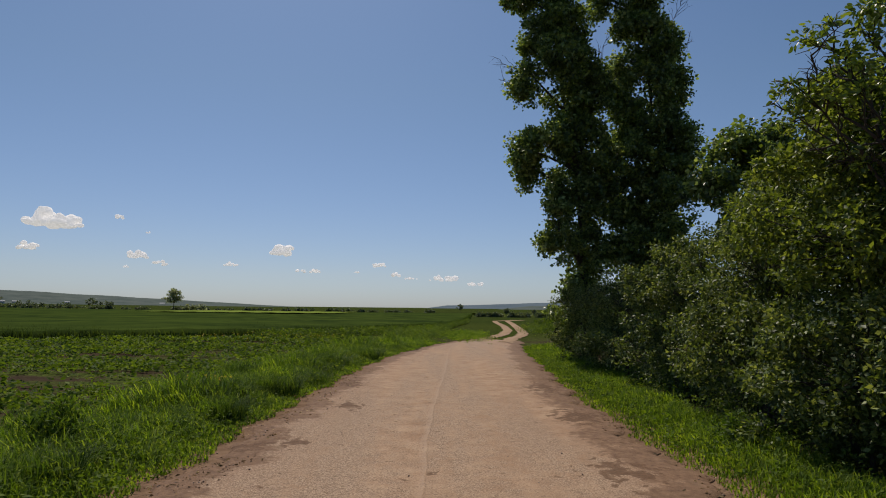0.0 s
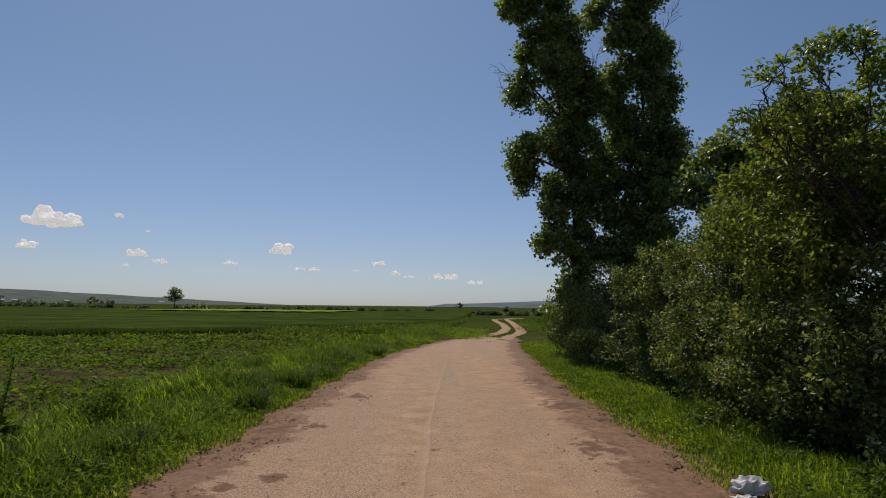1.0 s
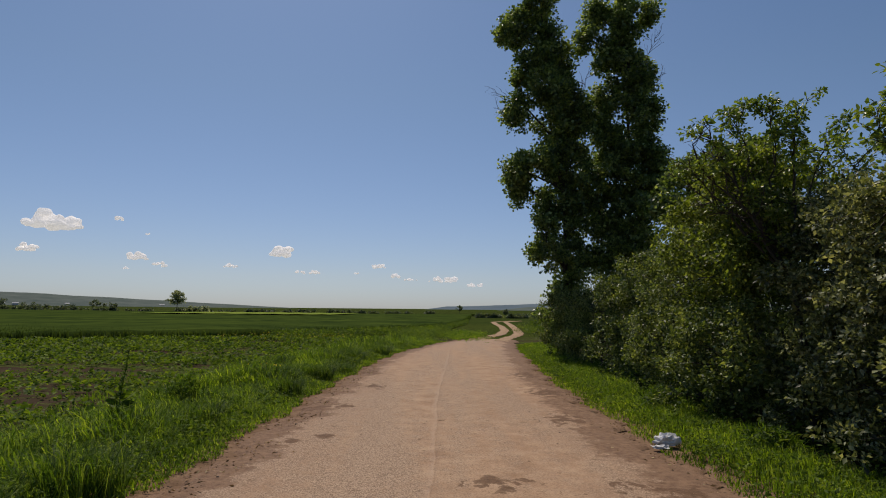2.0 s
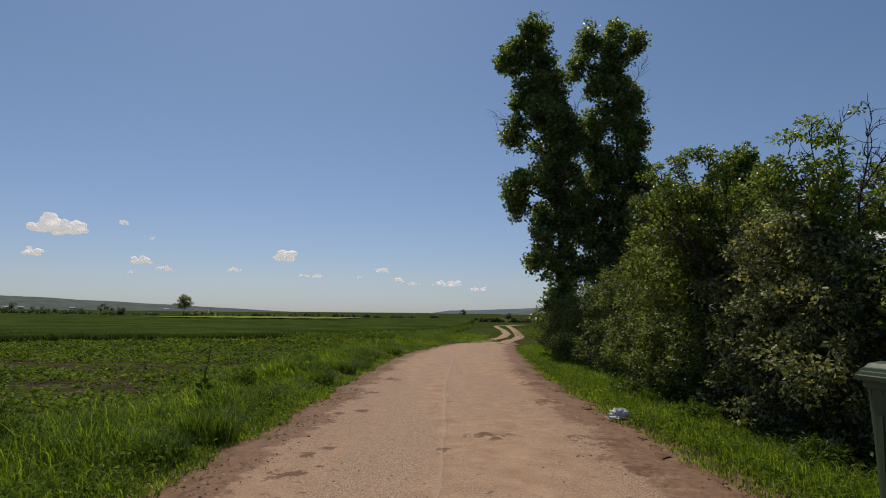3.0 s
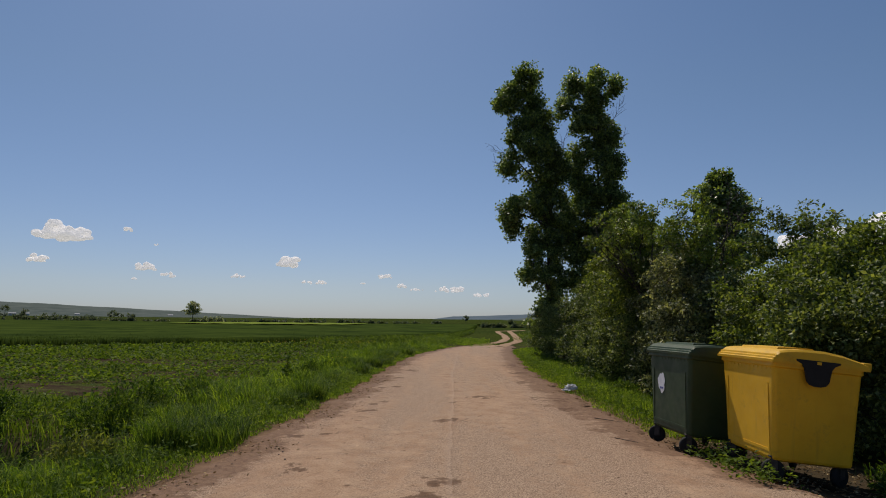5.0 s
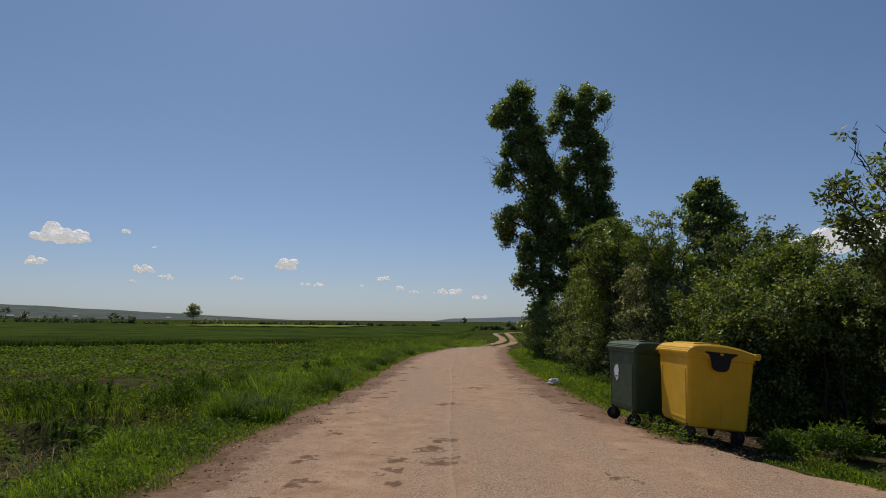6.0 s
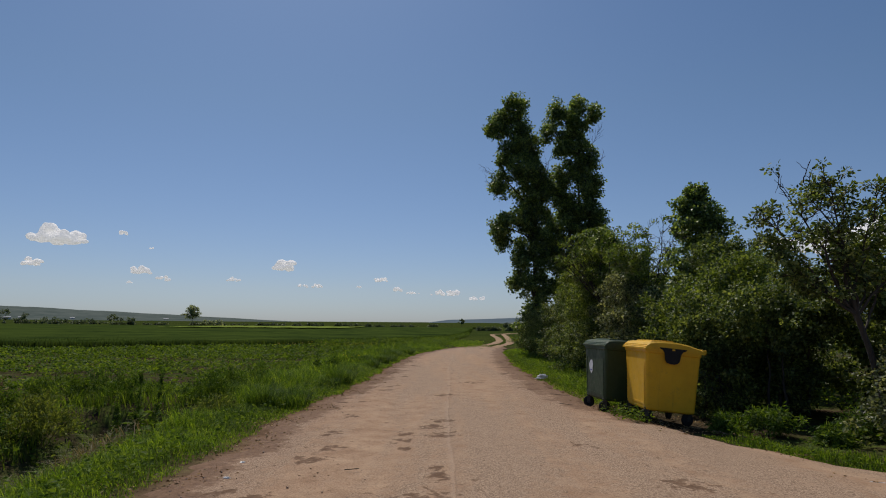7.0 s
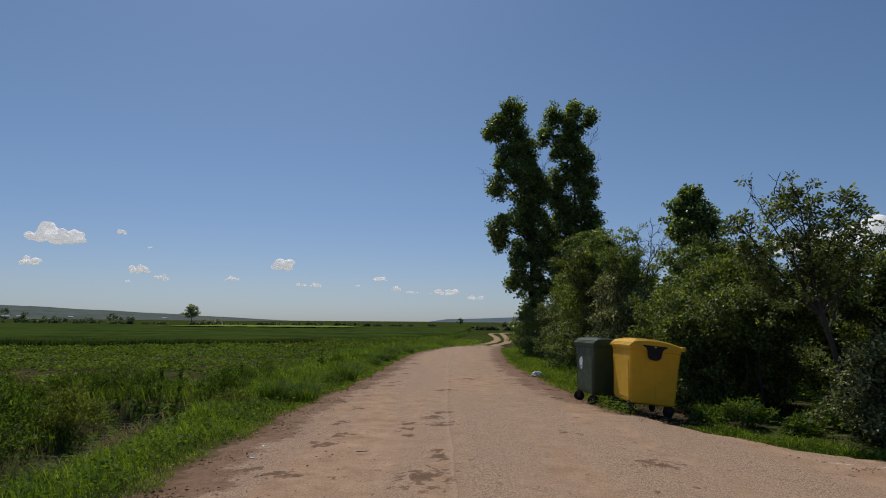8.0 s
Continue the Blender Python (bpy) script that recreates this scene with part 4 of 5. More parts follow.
def container(m, colour, label, lift=0.045):
    root = tagged(empty("refuse_container", m), label, "refuse container", "refuse containers by the road")
    mat = M[colour + "_plastic"]
    bm = loft([ring(0.36, 0.46, 0.06, 0.135, back=0.44), ring(0.41, 0.51, 0.06, 0.155, back=0.485), ring(0.42, 0.52, 0.06, 0.18, back=0.49), ring(0.465, 0.565, 0.055, 0.78, back=0.5), ring(0.495, 0.595, 0.05, 1.115, back=0.505),
               ring(0.512, 0.622, 0.05, 1.13), ring(0.512, 0.622, 0.05, 1.175), ring(0.49, 0.60, 0.05, 1.18)])
    body = part("body", bm, mat, root, smooth=False)
    # frame round the front panel, and the ribs under the rim
    for y0, y1, z0, z1 in ((-0.475, -0.445, 0.26, 0.95), (0.445, 0.475, 0.26, 0.95), (-0.475, 0.475, 0.23, 0.26)):
        bm = bmesh.new()
        vs = box(bm, (0, y0, z0), (1, y1, z1))
        for v in vs:
            v.co.x = front_x(v.co.z) + (0.01 if v.co.x > 0.5 else -0.006)
        part("panel_rib", bm, mat, body)
    for i in range(13):
        y = -0.54 + i * 0.09
        bm = bmesh.new()
        vs = box(bm, (0, y - 0.005, 1.075), (1, y + 0.005, 1.132))
        for v in vs:
            v.co.x = front_x(v.co.z) + (0.01 if v.co.x > 0.5 else -0.011 if v.co.z > 1.1 else -0.002)
        part("rim_rib", bm, mat, body)
    # lid: stepped front lip, low dome, hinge at the back
    top = [(-0.537, 1.17), (-0.542, 1.20), (-0.527, 1.207), (-0.524, 1.228), (-0.504, 1.235), (-0.501, 1.256), (-0.48, 1.263), (-0.45, 1.292), (-0.36, 1.313), (-0.15, 1.334),
           (0.05, 1.336), (0.25, 1.313), (0.45, 1.266), (0.53, 1.235), (0.545, 1.22), (0.545, 1.175)]
    bm = bmesh.new()
    cols = []
    for f in (-1, -0.985, -0.94, 0.94, 0.985, 1):
        edge = {1: 0.0, 0.985: 0.72, 0.94: 1.0}[abs(f)]
        cols.append([bm.verts.new((x, f * 0.65, 1.17 + (z - 1.17) * (0.45 + 0.55 * edge) if z > 1.19 else z)) for x, z in top])
    for a, b in zip(cols, cols[1:]):
        for i in range(len(top) - 1):
            bm.faces.new((a[i], a[i + 1], b[i + 1], b[i]))
        bm.faces.new((a[-1], a[0], b[0], b[-1]))
    bm.faces.new(cols[0])
    bm.faces.new(cols[-1][::-1])
    lid = part("lid", bm, mat, root)
    bm = slab([(-0.36, 1.30), (-0.34, 1.336), (-0.13, 1.354), (0.06, 1.354), (0.08, 1.32)], -0.40, 0.40)
    part("lid_panel", bm, mat, lid)
    for y in (-0.55, 0.55):
        bm = bmesh.new()
        box(bm, (0.50, y - 0.05, 1.19), (0.60, y + 0.05, 1.265), 0.015)
        part("hinge", bm, mat, lid)
    bm = bmesh.new()
    box(bm, (-0.05, -0.662, 1.19), (0.0, -0.645, 1.22), 0.004)
    box(bm, (-0.05, 0.645, 1.19), (0.0, 0.662, 1.22), 0.004)
    part("lid_catch", bm, mat, lid)
    for x, y, turn in ((-0.35, -0.45, -12), (-0.35, 0.45, -30), (0.37, -0.42, 20), (0.37, 0.44, 50)):
        wheel(root, x, y, turn, 1.15)
    for o in (body, lid):
        o.location.z, o.scale.x = lift, 0.95
    return root


def side_flap(root):
    """Black flap over the throw-in opening in the short side."""
    half = [(0.235, 0.0), (0.23, -0.02), (0.175, -0.045), (0.145, -0.085), (0.13, -0.16), (0.117, -0.22), (0.085, -0.255), (0.03, -0.27)]
    outline = half + [(-x, z) for x, z in reversed(half)]
    bm = bmesh.new()
    layers = []
    for y in (0.0, -0.02):
        row = []
        for x, z in outline:
            row.append(bm.verts.new((x - 0.03, -0.635 + y, 1.3 + z)))
        layers.append(row)
    a, b = layers
    n = len(outline)
    for i in range(n):
        bm.faces.new((a[i], a[(i + 1) % n], b[(i + 1) % n], b[i]))
    bm.faces.new(a[::-1])
    bm.faces.new(b)
    part("opening_flap", bm, M["black_rubber"], root, "black rubber flap over a side opening")


def sticker(root):
    """A torn white sticker with a line of unreadable blue print."""
    bm = bmesh.new()
    rim = []
    for i in range(28):
        a = 2 * math.pi * i / 28
        r = 1 + 0.10 * math.sin(3 * a + 1) + 0.07 * math.sin(7 * a)
        y, z = 0.21 + 0.105 * r * math.cos(a), 0.76 + 0.135 * r * math.sin(a)
        rim.append(bm.verts.new(((front_x(z) - 0.005) * 0.95, y, z + 0.09)))
    bm.faces.new(rim)
    s = part("sticker", bm, M["sticker_white"], root, "torn white sticker")
    for i in range(4):
        bm = bmesh.new()
        y0 = 0.16 + i * 0.026
        for v in box(bm, (0, y0, 0.765), (1, y0 + 0.02, 0.79)):
            v.co.x = (front_x(v.co.z - 0.09) - 0.005) * 0.95 - (0.0005 if v.co.x > 0.5 else 0.0025)
        part("print_bar", bm, M["sticker_blue"], s)


green = container(pose(3.08, -2.07, -0.115, 0, 6, 6), "green", "dark green plastic wheeled refuse container with closed lid", 0.09)
sticker(green)
yellow = container(pose(3.48, -3.49, -0.09, 0, 6, 0.5), "yellow", "yellow plastic wheeled recycling container with closed lid", 0.07)
side_flap(yellow)

# ---- litter, soil and stones on the road ----
def crumpled(name, x, y, size, seed, label):
    rng = np.random.default_rng(seed)
    bm = bmesh.new()
    bmesh.ops.create_icosphere(bm, subdivisions=3, radius=1.0)
    for v in bm.verts:
        d = v.co.normalized()
        k = 1 + 0.5 * noise.noise(d * 2.3 + Vector((seed, 0, 0))) + 0.35 * noise.noise(d * 6.1)
        v.co = Vector((d.x * size[0], d.y * size[1], max(0.0, d.z * 0.8 + 0.35) * size[2])) * k
    me = bpy.data.meshes.new(name)
    bm.to_mesh(me)
    bm.free()
    me.materials.append(M["white_litter"])
    ob = new(name, me)
    ob.location = (x, y, float(land(x, y)) + 0.005)
    return tagged(ob, label, "litter")


crumpled("plastic_bag", 2.72, 4.6, (0.15, 0.11, 0.11), 3, "crumpled white plastic bag lying on the verge")
crumpled("plastic_scrap", 2.55, 4.35, (0.10, 0.06, 0.03), 4, "flat white plastic scrap beside the bag")
crumpled("paper_scrap", -2.62, -7.6, (0.035, 0.03, 0.016), 5, "small white paper scrap at the road edge")
crumpled("paper_scrap", -2.55, -8.3, (0.035, 0.02, 0.014), 6, "small white paper scrap at the road edge")


def stones():
    rng = np.random.default_rng(9)
    n = 1000
    y = rng.uniform(-13, 24, n)
    side = rng.random(n)
    x = np.where(side < 0.35, left_edge(y) + np.abs(rng.normal(0, 0.45, n)), np.where(side < 0.7, np.minimum(right_edge(y), 5) - np.abs(rng.normal(0, 0.45, n)), rng.uniform(-2.4, 2.4, n)))
    s = rng.gamma(1.5, 0.005, n) + 0.005
    s = np.minimum(s * 0.7, 0.014)
    o = np.array([[1, 0, 0], [-1, 0, 0], [0, 1, 0], [0, -1, 0], [0, 0, 1.0], [0, 0, -1]])
    f = np.array([[0, 2, 4], [2, 1, 4], [1, 3, 4], [3, 0, 4], [2, 0, 5], [1, 2, 5], [3, 1, 5], [0, 3, 5]])
    v = o[None] * s[:, None, None] * rng.uniform(0.6, 1.3, (n, 6, 1)) * np.array([1, 1, 0.7])
    c, sn = np.cos(rng.uniform(0, 6, n)), np.sin(rng.uniform(0, 6, n))
    v = np.stack([v[..., 0] * c[:, None] - v[..., 1] * sn[:, None], v[..., 0] * sn[:, None] + v[..., 1] * c[:, None], v[..., 2]], -1)
    v += np.stack([x, y, land(x, y) + 0.015 + s * 0.3], -1)[:, None]
    return raw("gravel", v.reshape(-1, 3), (np.arange(n)[:, None, None] * 6 + f[None]).reshape(-1, 3), M["stone"])


def patches(x, y, k, seed):
    return 0.5 + 0.25 * (np.sin(x * k + 1.7 * np.sin(y * k * 0.8 + seed)) + np.sin(y * k * 1.3 + 1.3 * np.sin(x * k * 0.7 + seed * 2)))


def clods():
    """Crumbs of dark soil dropped along the edges of the wheel lanes."""
    rng = np.random.default_rng(19)
    k = 46
    cy = -13 + 36 * rng.random(k) ** 1.1
    cx = np.where(rng.random(k) < 0.75, rng.uniform(1.5, 2.5, k), rng.uniform(-2.6, -1.5, k))
    n = 1500
    who = rng.integers(0, k, n)
    x, y = cx[who] + rng.normal(0, 0.13, n), cy[who] + rng.normal(0, 0.3, n)
    s = np.minimum(rng.gamma(1.4, 0.0028, n) + 0.003, 0.014)
    o = np.array([[1, 0, 0], [-1, 0, 0], [0, 1, 0], [0, -1, 0], [0, 0, 1.0], [0, 0, -1]])
    f = np.array([[0, 2, 4], [2, 1, 4], [1, 3, 4], [3, 0, 4], [2, 0, 5], [1, 2, 5], [3, 1, 5], [0, 3, 5]])
    v = o[None] * s[:, None, None] * rng.uniform(0.6, 1.4, (n, 6, 1)) * np.array([1.2, 1, 0.4])
    v += np.stack([x, y, land(x, y) + 0.012 + s * 0.2], -1)[:, None]
    return raw("soil_crumbs", v.reshape(-1, 3), (np.arange(n)[:, None, None] * 6 + f[None]).reshape(-1, 3), M["mud"])


def litter():
    """Dead brown leaf scraps gathered at the foot of the verges."""
    rng = np.random.default_rng(23)
    n = 7600
    y = -13 + 30 * rng.random(n) ** 1.5
    left = rng.random(n) < 0.65
    x = np.where(left, left_edge(y) + wobble(y, 1.0) + rng.normal(0.1, 0.22, n), np.minimum(right_edge(y), 4.4) + wobble(y, 2.3) + rng.normal(-0.08, 0.2, n))
    under = rng.random(n) < 0.2
    x, y = np.where(under, rng.uniform(2.8, 4.7, n), x), np.where(under, rng.uniform(-5.0, -1.1, n), y)
    keep = under | (patches(x, y, 2.7, 1.5) * rng.uniform(0.5, 1.3, n) > 0.38)
    x, y = x[keep], y[keep]
    way = rng.normal(size=(len(x), 3)) * np.array([1, 1, 0.18])
    return leaves("leaf_litter", rng, np.stack([x, y, land(x, y) + rng.uniform(0.012, 0.03, len(x))], 1), way, rng.uniform(0.02, 0.06, len(x)), M["dead_leaf"], 0.4)


tagged(new("leaf_litter", litter()), "dead brown leaf scraps at the road edge", "leaf litter", kind="stuff")
tagged(new("soil_crumbs", clods()), "crumbs of dark dry soil strewn on the road", "soil", kind="stuff")
tagged(new("gravel", stones()), "loose small brown stones scattered on the road", "gravel", kind="stuff")


for i, (x0, y0, x1, y1) in enumerate(((4.1, -8.12, 4.45, -8.22), (4.68, -8.30, 5.2, -8.46), (5.45, -8.54, 6.3, -8.74))):
    tagged(new("worn_line", ribbon("worn_line", [(x0, y0), (x1, y1)], 0.035, 0.028, M["line_paint"], 20 + i, 0.03, 0.8)), "worn remnant of a white road line", "road marking", kind="structure")


def fallen_twig(x, y, length, turn, seed):
    rng = np.random.default_rng(seed)
    a = np.array([0, 0, 0.012])
    b = np.array([length * math.cos(turn), length * math.sin(turn), 0.014])
    ob = new("fallen_twig", tubes("fallen_twig", [(bend(rng, a, b, 7, 0.2) * np.array([1, 1, 0]) + np.array([0, 0, 0.02]), np.linspace(0.006, 0.003, 7))], M["bark"], 5))
    ob.location = (x, y, float(land(x, y)) + 0.012)
    tagged(ob, "thin brown fallen twig on the road edge", "twig")


fallen_twig(2.15, -0.2, 0.55, -0.9, 1)
fallen_twig(2.0, -2.0, 0.4, -1.0, 2)
fallen_twig(-1.4, -8.0, 0.16, 0.4, 3)


# ---- grass and weeds ----
def left_verge():
    rng = np.random.default_rng(41)
    n = 98000
    y = -13 + 47 * rng.beta(1.0, 1.5, n)
    d = rng.gamma(1.25, 1.1, n)
    x = left_edge(y) - 0.12 + 0.7 * wobble(y, 1.0) - d * 0.85
    keep = d < np.where(y < -1.5, 1.7, 5.0)
    x, y, d = x[keep], y[keep], d[keep]
    p = patches(x, y, 1.6, 1.0)
    h = (0.06 + 0.24 * smooth(0.1, 1.2, d) + 0.30 * smooth(0.5, 2.0, d) * p ** 2 * 1.6) * rng.uniform(0.5, 1.25, len(x)) * (1 - 0.6 * smooth(2.6, 4.2, d)) * np.where(y < -2.0, 0.75, 1.0)
    at = np.stack([x, y, land(x, y) - 0.02], 1)
    return blades("verge_grass", rng, at, h, rng.uniform(0.002, 0.005, len(x)) * (1 + 0.085 * np.maximum(0, y + 9)), rng.uniform(0.2, 1.4, len(x)), M["grass"])


def right_verge():
    rng = np.random.default_rng(42)
    n = 60000
    y = -9.0 + 43 * rng.beta(1.0, 1.35, n)
    d = rng.uniform(0, 1, n) * np.where(y < -3.5, 1.15, 1.9)
    x = right_edge(y) + 0.10 + 0.6 * wobble(y, 2.3) + d
    keep = ~((np.abs(x - 3.75) < 1.05) & (y < -1.15) & (y > -4.15)) & ~((np.abs(x - 3.9) < 0.55) & (y < -3.9) & (y > -5.0)) & (x < 13)
    x, y, d = x[keep], y[keep], d[keep]
    h = (0.05 + 0.13 * smooth(0.1, 0.9, d) + 0.12 * patches(x, y, 2.1, 3.0) * smooth(0.3, 1.5, d)) * rng.uniform(0.5, 1.3, len(x)) * np.where(y < -3.5, 0.62, 1.0)
    at = np.stack([x, y, land(x, y) - 0.02], 1)
    return blades("verge_grass", rng, at, h, rng.uniform(0.0035, 0.0075, len(x)) * (1 + 0.05 * np.maximum(0, y)), rng.uniform(0.15, 1.0, len(x)), M["grass"])


def tall_tufts():
    rng = np.random.default_rng(47)
    k = 64
    cy = -3 + 30 * rng.random(k) ** 1.2
    cx = left_edge(cy) - rng.uniform(0.5, 2.6, k) * np.where(cy < -2, 0.55, 1.0)
    n = 36000
    who = rng.integers(0, k, n)
    r = 0.34 * rng.random(n) ** 0.5 * rng.uniform(0.6, 1.4, k)[who]
    a = rng.uniform(0, 2 * np.pi, n)
    x, y = cx[who] + r * np.cos(a), cy[who] + r * np.sin(a)
    h = rng.uniform(0.28, 0.55, k)[who] * rng.uniform(0.6, 1.15, n)
    return blades("tall_grass", rng, np.stack([x, y, land(x, y) - 0.02], 1), h, rng.uniform(0.003, 0.007, n), rng.uniform(0.2, 1.0, n), M["tussock"])


tagged(new("tall_grass", tall_tufts()), "tall tufts of fresh green grass", "grass", kind="stuff")
tagged(new("verge_grass", left_verge()), "lush green uncut grass along the road", "grass", kind="stuff")
tagged(new("verge_grass", right_verge()), "short green grass strip below the hedge", "grass", kind="stuff")


def herb_leaves(name, rng, x, y, height, size, per, mat, wide=0.6):
    """Low broad-leaved plants: leaves standing out round each foot."""
    n = len(x)
    who = np.repeat(np.arange(n), per)
    k = len(who)
    a = rng.uniform(0, 2 * np.pi, k)
    up = rng.uniform(0.1, 1.0, k)
    foot = np.stack([x, y, land(x, y)], 1)[who]
    hh = height[who] * up
    out = size[who] * rng.uniform(0.1, 0.9, k)
    at = foot + np.stack([np.cos(a) * out, np.sin(a) * out, hh], 1)
    way = np.stack([np.cos(a), np.sin(a), rng.uniform(-0.2, 0.7, k)], 1)
    return leaves(name, rng, at, way, size[who] * rng.uniform(0.6, 1.2, k), mat, wide)


def field_weeds():
    rng = np.random.default_rng(43)
    n = 52000
    y = -14 + 53 * rng.random(n) ** 0.9
    x = -4.6 - 52 * rng.random(n) ** 1.5
    p = patches(x * 0.3, y, 0.9, 4.0) * 0.5 + patches(x * 0.6, y, 2.6, 2.0) * 0.35 + patches(x, y, 5.5, 3.0) * 0.15
    keep = (rng.random(n) < smooth(0.42, 0.56, p) * 0.95 + 0.04) & (np.hypot(x + 6.3, y + 2.9) > 0.85)
    x, y, p = x[keep], y[keep], p[keep]
    far = np.hypot(x, y + 8) / 25
    return herb_leaves("field_weeds", rng, x, y, rng.uniform(0.03, 0.2, len(x)) * smooth(0.3, 0.7, p) * 1.3, (0.06 + 0.05 * far) * rng.uniform(0.7, 1.5, len(x)), 5, M["weed"])


def ditch_growth():
    rng = np.random.default_rng(49)
    n = 13000
    x, y = -4.2 - 5.0 * rng.random(n), -12 + 14 * rng.random(n)
    p = patches(x, y, 1.5, 6.0)
    keep = (rng.random(n) < 0.15 + 0.85 * smooth(0.35, 0.6, p)) & (np.abs(x + 5.75 + 0.3 * np.sin(y * 0.9)) > 0.6 - 0.6 * smooth(-2.4, -1.6, y)) & (np.hypot(x + 6.3, y + 2.9) > 0.85)
    x, y, p = x[keep], y[keep], p[keep]
    return blades("ditch_growth", rng, np.stack([x, y, land(x, y) - 0.02], 1), (0.12 + 0.3 * p ** 2) * rng.uniform(0.5, 1.2, len(x)), rng.uniform(0.005, 0.011, len(x)), rng.uniform(0.2, 0.9, len(x)), M["weed"])


tagged(new("ditch_growth", ditch_growth()), "rough green growth round the ditch", "grass", kind="stuff")


def verge_herbs():
    rng = np.random.default_rng(44)
    n = 8000
    y = -13 + 40 * rng.random(n) ** 1.2
    left = rng.random(n) < 0.62
    x = np.where(left, left_edge(y) - 0.3 - rng.gamma(1.6, 0.9, n), right_edge(y) + 0.25 + rng.uniform(0, 1.7, n))
    keep = ~((np.abs(x - 3.75) < 1.05) & (y < -1.15) & (y > -5.0)) & (x < 12) & ~((y < -3) & (x > right_edge(y) + 0.8)) & ~((y < -2) & (x < 0) & (rng.random(n) < 0.25))
    x, y = x[keep], y[keep]
    ex = rng.uniform(2.72, 3.15, 130) + 0.1 * np.sin(np.arange(130))
    ey = rng.uniform(-4.6, -2.5, 130)
    far_off = np.abs(ex - right_edge(ey)) < 0.4
    x, y = np.concatenate([x, ex[far_off]]), np.concatenate([y, ey[far_off]])
    return herb_leaves("verge_herbs", rng, x, y, rng.uniform(0.06, 0.3, len(x)), rng.uniform(0.03, 0.07, len(x)), 8, M["weed"], 0.5)


def undergrowth():
    rng = np.random.default_rng(48)
    n = 5000
    x, y = 4.3 + 8.5 * rng.random(n), -8 + 30 * rng.random(n)
    keep = (x > np.minimum(right_edge(y), 9) + np.where(y < -3, 2.2, 1.2)) & ~((y > -3.4) & (y < -0.6) & (x < 8.0))
    x, y = x[keep], y[keep]
    return herb_leaves("undergrowth", rng, x, y, rng.uniform(0.08, 0.4, len(x)), rng.uniform(0.06, 0.12, len(x)), 6, M["weed"], 0.5)


tagged(new("undergrowth", undergrowth()), "low leafy undergrowth in the shade of the hedge", "weeds", kind="stuff")
tagged(new("field_weeds", field_weeds()), "patchy low green weeds over bare brown soil", "weeds", kind="stuff")
tagged(new("verge_herbs", verge_herbs()), "broad-leaved green herbs among the verge grass", "weeds", kind="stuff")


def flowers(name, n, x0, x1, y0, y1, z, seed, size):
    rng = np.random.default_rng(seed)
    x, y = rng.uniform(x0, x1, n), rng.uniform(y0, y1, n)
    at = np.stack([x, y, land(x, y) + z * rng.uniform(0.6, 1.2, n)], 1)
    return leaves(name, rng, at, rng.normal(size=(n, 3)) + np.array([0, 0, 0.6]), np.full(n, size), M["yellow_flower"], 0.9)


tagged(new("yellow_flowers", flowers("yellow_flowers", 150, -14, -6.0, 33, 38.5, 0.3, 51, 0.06)), "yellow blossoming weeds at the crop edge", "flowers", kind="stuff")
tagged(new("yellow_flowers", flowers("yellow_flowers", 26, -4.6, -3.9, 10.5, 12.0, 0.4, 52, 0.05)), "few small yellow flowers in the verge", "flowers", kind="stuff")

WD = dict(leaf="tussock", size=0.095, per=22, spread=0.14, tuft=0.1, tufts=4, width=0.24, twig=0.006, girth=0.012)


def weed_mound(x, y, w, h, seed, leaf, n=3600):
    """A dense dome of thin shoots with narrow leaves."""
    rng = np.random.default_rng(seed)
    root = tagged(empty("weed_clump", pose(x, y, float(land(x, y)) - 0.03)), "bushy green weed clump beside the ditch", "weed", "weed clumps by the ditch")
    h = h - min(0.0, float(land(x, y)) + 0.05)
    k = int(75 * w)
    a, q = rng.uniform(0, 6.28, k), rng.random(k) ** 0.6
    top = np.stack([w * q * np.cos(a), w * 0.85 * q * np.sin(a), h * (1.05 - 0.75 * q ** 2) * rng.uniform(0.7, 1.15, k)], 1)
    foot = top * np.array([0.55, 0.55, 0.0])
    tagged(child("shoot", tubes("shoot", [(bend(rng, f, t, 4, 0.15), np.linspace(0.005, 0.002, 4)) for f, t in zip(foot, top)], M[leaf], 3), root), kind="stuff")
    who = rng.integers(0, k, n)
    f = rng.random(n)[:, None] ** 0.4
    at = foot[who] + (top[who] - foot[who]) * f + rng.normal(0, 0.05, (n, 3))
    at[:, 2] = np.maximum(at[:, 2], 0.02)
    way = unit(top[who] - foot[who]) * 0.7 + rng.normal(size=(n, 3)) * 0.6
    child("foliage", leaves("foliage", rng, at, way, rng.uniform(0.035, 0.085, n), M[leaf], 0.3), root)


